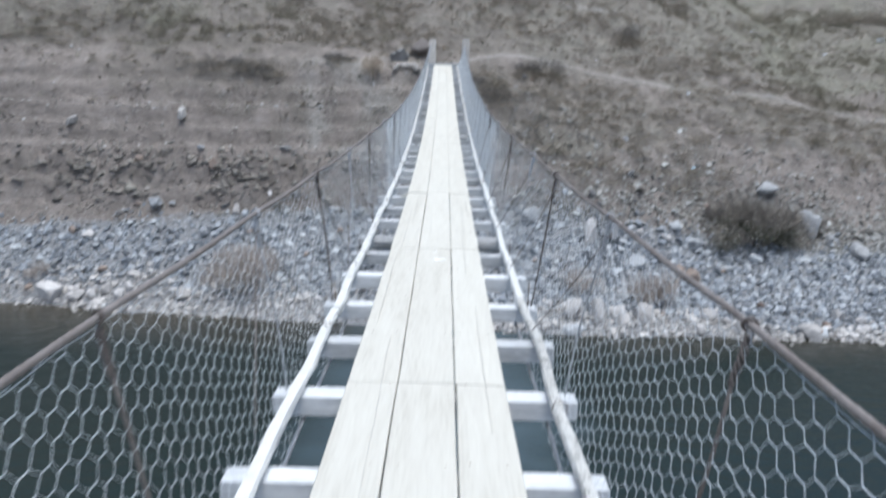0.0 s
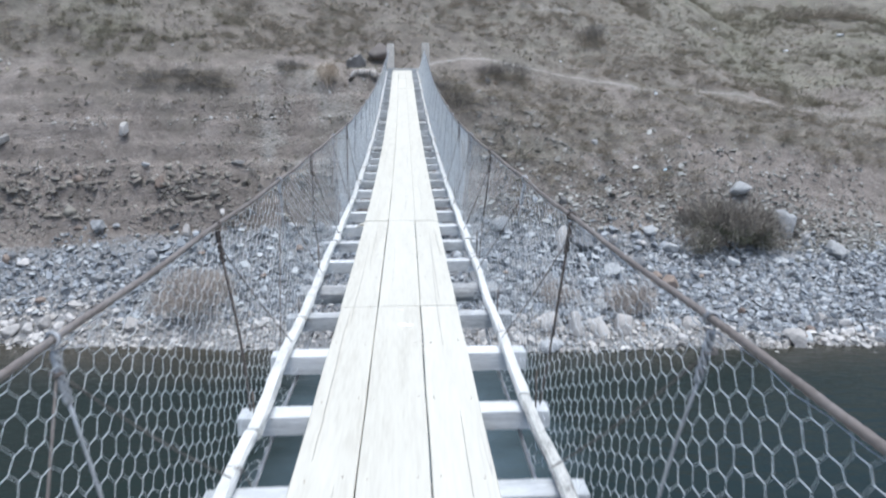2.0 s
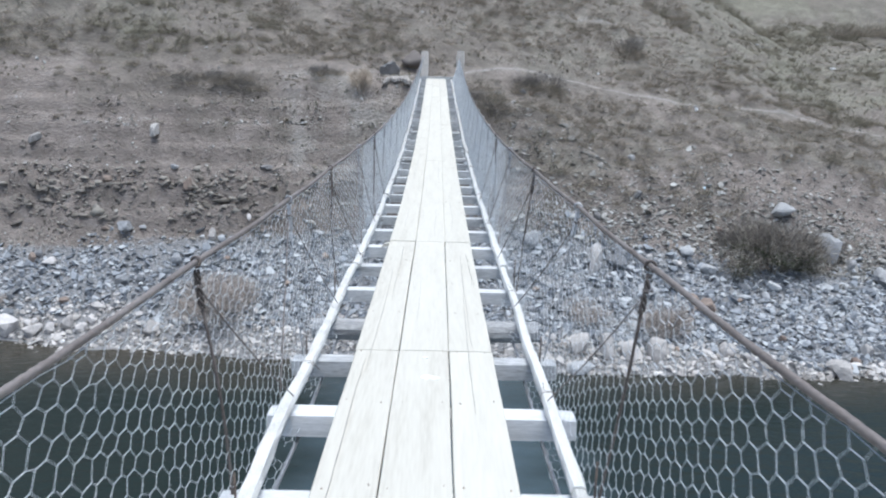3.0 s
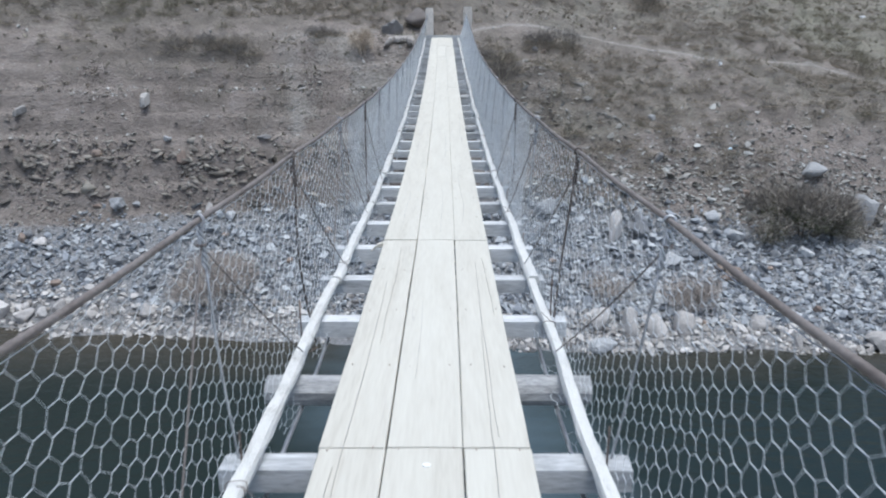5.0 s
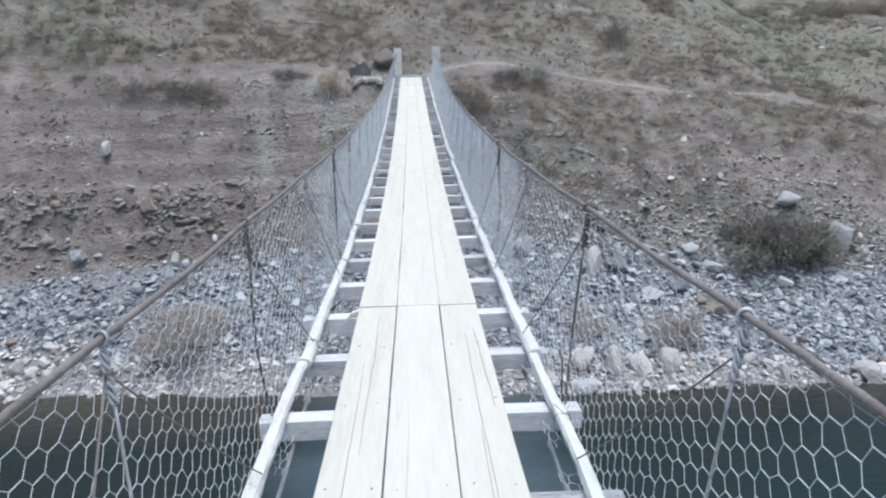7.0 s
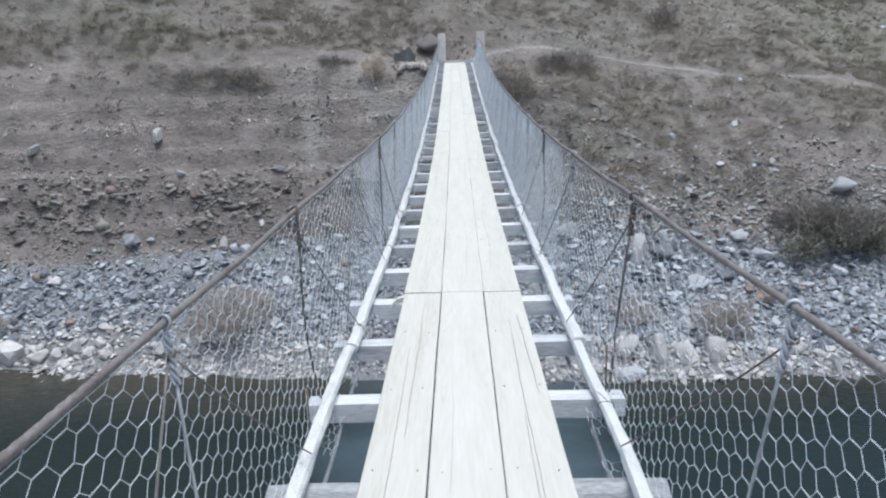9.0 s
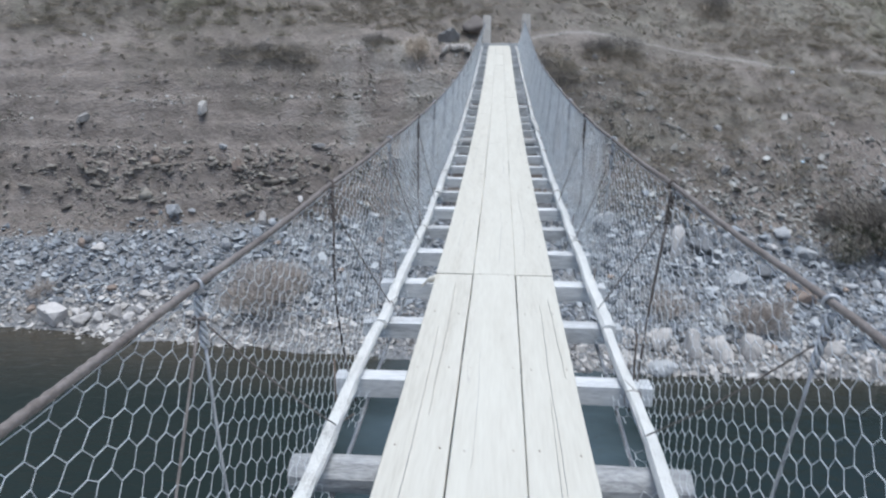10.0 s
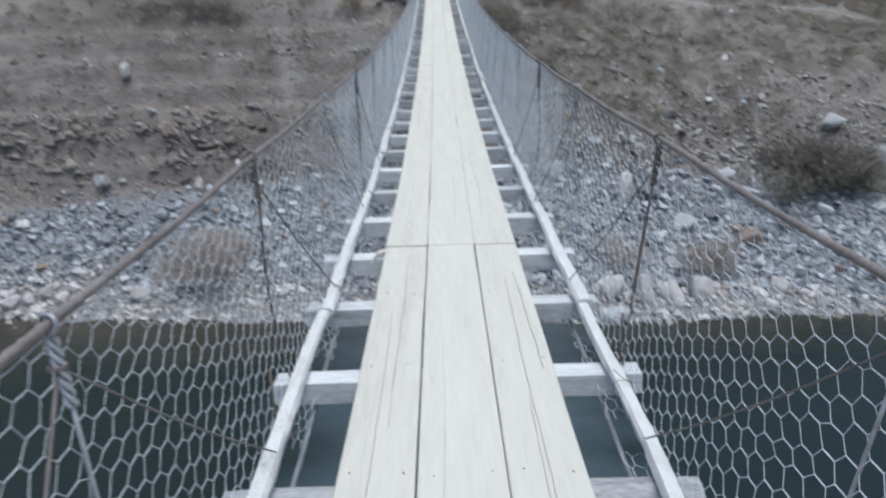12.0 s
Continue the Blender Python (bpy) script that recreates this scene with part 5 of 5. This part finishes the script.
def cushion_field(name, sel, per, mat, flat, label):
    """Low rounded clumps of fine dead stems that mottle the slope."""
    rng = np.random.default_rng(len(name))
    xs, ys, size, _ = (c[sel] for c in CLUMPS)
    c = len(xs)
    root = np.repeat(ground_places(xs, ys), per, 0)
    r = np.repeat(size, per)[:, None]
    way = rng.normal(size=(c * per, 3)) * np.array([1.0, 1.0, flat])
    way[:, 2] = np.abs(way[:, 2]) + 0.06
    way /= np.linalg.norm(way, axis=1, keepdims=True)
    start = root + way * r * rng.uniform(0.1, 0.95, (c * per, 1)) * np.array([1.1, 1.0, 0.8])
    end = start + (way + 0.6 * rng.normal(size=(c * per, 3)) + np.array([0, 0, 0.35])) * r * 0.3
    side = np.cross(way, rng.normal(size=(c * per, 3)))
    side /= np.linalg.norm(side, axis=1, keepdims=True)
    side *= 0.006 + 0.010 * r
    verts = np.stack([start - side, start + side, end], 1).reshape(-1, 3)
    faces = np.arange(c * per * 3).reshape(-1, 3)
    tagged(new(name, mesh_of(name, verts, faces, mat)), label, "scrub", kind="stuff")


cushion_field("cushion_scrub", CLUMPS[3] < 0.4, 160, SCRUB, 0.5, "low rounded clumps of dead grey-brown scrub")
cushion_field("tussock_grass", CLUMPS[3] >= 0.4, 150, OLIVESCRUB, 0.8, "dull olive and straw tussocks on the upper slope")


def build_bush(name, x, y, wide, high, stem_mat, twig_mat, label, seed, twigs=900, leaves=0, leaf_mat=None, group="bushes on the bank"):
    """A bush: tapered stems that fork low down, and a ragged dome of thin twigs in uneven lobes."""
    rng = np.random.default_rng(seed)
    base = float(ground_height(x, y))
    bush = thing(name, label, "bush", group, at=(x, y, base - 0.05))
    lobes, pieces = [], []
    size = np.array([wide * 0.5, wide * 0.42, high])
    for s in range(13):
        a, out = 2 * np.pi * s / 13 + rng.normal(0, 0.25), rng.uniform(0.1, 0.8) ** 0.7
        end = size * np.array([math.cos(a) * out, math.sin(a) * out, rng.uniform(0.22, 0.72) * (1 - 0.55 * out * out)])
        foot = end * np.array([0.25, 0.25, 0])
        foot[2] = float(ground_height(x + foot[0], y + foot[1])) - base
        pts = [tuple(foot + (end - foot) * k / 5 + np.array([0, 0, 0.10 * high * math.sin(math.pi * k / 5)])) for k in range(6)]
        r = 0.016 * wide ** 0.5
        pieces.append(tube(pts, [r * (1 - 0.15 * k) for k in range(6)], 5))
        lobes.append((np.array(pts[4]), rng.uniform(0.22, 0.42)))
    v, f = joined(pieces)
    part("stem_clump", mesh_of("stems", v, f, stem_mat, smooth=True), bush)

    def inside(count, tight):
        """Points in the lobes, thick at the heart and thin at the rim."""
        which = rng.integers(0, len(lobes), count)
        heart, reach = np.array([l[0] for l in lobes])[which], np.array([l[1] for l in lobes])[which]
        d = rng.normal(size=(count, 3))
        d *= (rng.random((count, 1)) ** 0.45) / np.linalg.norm(d, axis=1, keepdims=True)
        p = heart * np.array([1, 1, 1 - 0.35 * tight]) + d * size * np.array([1.0, 1.0, 0.75]) * reach[:, None] * (1 - 0.25 * tight)
        low = 0.04 + ground_height(x + p[:, 0], y + p[:, 1]) - base
        p[:, 2] = np.where(p[:, 2] < low, low + rng.random(count) * 0.25 * high, p[:, 2])
        return p

    start = inside(twigs, 0.0)
    way = start / size * 0.7 + rng.normal(0, 0.5, (twigs, 3)) + np.array([0, 0, 0.35])
    way /= np.linalg.norm(way, axis=1, keepdims=True)
    length = rng.uniform(0.06, 0.17, twigs) * (wide * high) ** 0.5
    end = start + way * length[:, None]
    side = np.cross(way, rng.normal(size=(twigs, 3)))
    side /= np.linalg.norm(side, axis=1, keepdims=True)
    w = side * (0.0065 * (wide * high) ** 0.25)
    fork = start * 0.45 + end * 0.55
    fork_end = fork + (way + side * rng.uniform(0.4, 1.0, (twigs, 1))) * (length * 0.5)[:, None]
    verts = np.stack([start - w, start + w, end, fork - w * 0.7, fork + w * 0.7, fork_end], 1).reshape(-1, 3)
    idx = (np.arange(twigs) * 6)[:, None]
    part("crown", mesh_of("crown", verts, np.concatenate([idx + np.array([[0, 1, 2]]), idx + np.array([[3, 4, 5]])]), twig_mat), bush)
    if leaves:
        c = inside(leaves, 1.0)
        u = rng.normal(size=(leaves, 3))
        u /= np.linalg.norm(u, axis=1, keepdims=True)
        q = np.cross(u, rng.normal(size=(leaves, 3)))
        q /= np.linalg.norm(q, axis=1, keepdims=True)
        s = rng.uniform(0.025, 0.06, (leaves, 1))
        verts = np.stack([c - u * s, c + q * s * 0.5, c + u * s, c - q * s * 0.5], 1).reshape(-1, 3)
        part("foliage", mesh_of("leaves", verts, (np.arange(leaves) * 4)[:, None] + np.array([[0, 1, 2, 3]]), leaf_mat), bush)


build_bush("bush", 13.75, 30.2, 4.9, 2.35, DARKTWIG, DARKTWIG, "large dark tangled bush beside the gravel bank", 41, 5200, 6500, GREENLEAF)
build_bush("dry_bush", 5.4, 26.2, 1.8, 1.5, REDTWIG, REDTWIG, "reddish-brown leafless bush on the gravel", 42, 1000)
build_bush("dry_bush", 8.25, 25.6, 2.7, 1.8, REDTWIG, REDTWIG, "reddish-brown leafless bush on the gravel", 43, 1600)
build_bush("dry_bush", -7.7, 26.3, 3.6, 2.0, REDTWIG, REDTWIG, "reddish-brown leafless bush on the gravel", 44, 2900)
build_bush("dry_bush", -15.9, 26.8, 1.1, 0.9, REDTWIG, REDTWIG, "small reddish-brown leafless bush on the gravel", 45, 900)
build_bush("dry_bush", -3.25, 32.9, 1.25, 1.35, STRAWTWIG, STRAWTWIG, "straw-yellow dry bush below the path", 46, 1500, group="bushes on the hillside")
for k, (x, y, w, h) in enumerate(((10.24, 40.95, 1.9, 1.2), (5.0, 36.35, 2.3, 0.9), (4.1, 36.2, 1.7, 0.7), (-10.4, 32.7, 1.7, 0.5), (-9.3, 32.75, 1.6, 0.6), (-8.2, 32.75, 1.5, 0.5), (-4.9, 33.35, 1.6, 0.6), (1.5, 33.2, 1.5, 0.7), (2.3, 33.0, 1.6, 0.6), (12.2, 30.9, 1.4, 0.9), (16.9, 31.4, 1.3, 0.8))):
    build_bush("shrub", x, y, w, h, SCRUB, SHRUBTWIG, "low dark leafless shrub on the hillside", 60 + k, 1300, group="bushes on the hillside")


# ---- ledge and litter by the path ----
def earth_ledge(x, y, wide):
    """A lip of hard pale earth jutting from the slope, hollowed out underneath."""
    base = float(ground_height(x, y))
    ledge = thing("earth_ledge", "broken ledge of hard pale earth jutting out beside the path", "ledge", at=(x, y, base))
    along, profile = np.linspace(-0.5, 0.5, 47), ((1.5, 0.34), (0.9, 0.44), (0.4, 0.52), (0.12, 0.50), (0.0, 0.40), (-0.02, 0.26), (0.06, 0.2), (0.2, 0.12), (0.28, 0.0), (0.22, -0.16), (0.1, -0.5))
    verts = []
    for a in along:
        swell = (1 - 0.75 * abs(2 * a) ** 3.5) * (0.85 + 0.3 * float(value_noise(a * 6 + 3, 1.7, 111)))
        lip = 0.22 * float(value_noise(a * 7, 0.4, 112)) + 0.10 * float(value_noise(a * 19, 0.9, 113))
        rise = 0.02 - 0.34 * a
        foot = float(ground_height(x + a * wide, y)) - base
        for k, (dy, dz) in enumerate(profile):
            crumb = 0.07 * float(value_noise(a * 26, k * 0.9, 114)) + 0.04 * float(value_noise(a * 60, k * 1.7, 115))
            verts.append((a * wide, dy + (lip + crumb) * (1 if k < 9 else 0), foot + (dz + rise if dz > 0 else dz) * (swell if dz > 0 else 1) + 0.6 * crumb))
    m = len(profile)
    faces = [(i * m + k, (i + 1) * m + k, (i + 1) * m + k + 1, i * m + k + 1) for i in range(len(along) - 1) for k in range(m - 1)]
    part("lip", mesh_of("lip", np.array(verts), faces, PALEEARTH), ledge)


earth_ledge(-1.5, 32.95, 1.8)


def litter(x, y, wide, high, mat, label, seed):
    """A crumpled scrap."""
    rng = np.random.default_rng(seed)
    v, f = hull_stone(rng, 14, 0.6)
    v = v * np.array([wide, wide * 0.6, high]) * (1 + 0.2 * rng.normal(size=(len(v), 1)))
    ob = new("litter", mesh_of("litter", v, f, mat))
    ob.location = (x, y, float(ground_height(x, y)) + high * 0.25)
    tagged(ob, label, "litter", "scraps on the hillside")


for k, (x, y, w, h) in enumerate(((12.3, 36.3, 0.20, 0.40), (13.6, 37.0, 0.40, 0.12), (20.8, 49.3, 0.36, 0.28), (29.9, 50.5, 0.7, 0.42), (20.4, 49.2, 0.3, 0.3), (25.0, 48.3, 0.35, 0.3), (9.2, 38.4, 0.2, 0.2), (8.1, 39.0, 0.2, 0.15))):
    litter(x, y, w, h, SCRAP, "crumpled white scrap lying on the slope", 80 + k)
litter(11.57, 32.42, 0.25, 0.25, BLUESCRAP, "pale blue plastic scrap among the stones", 95)
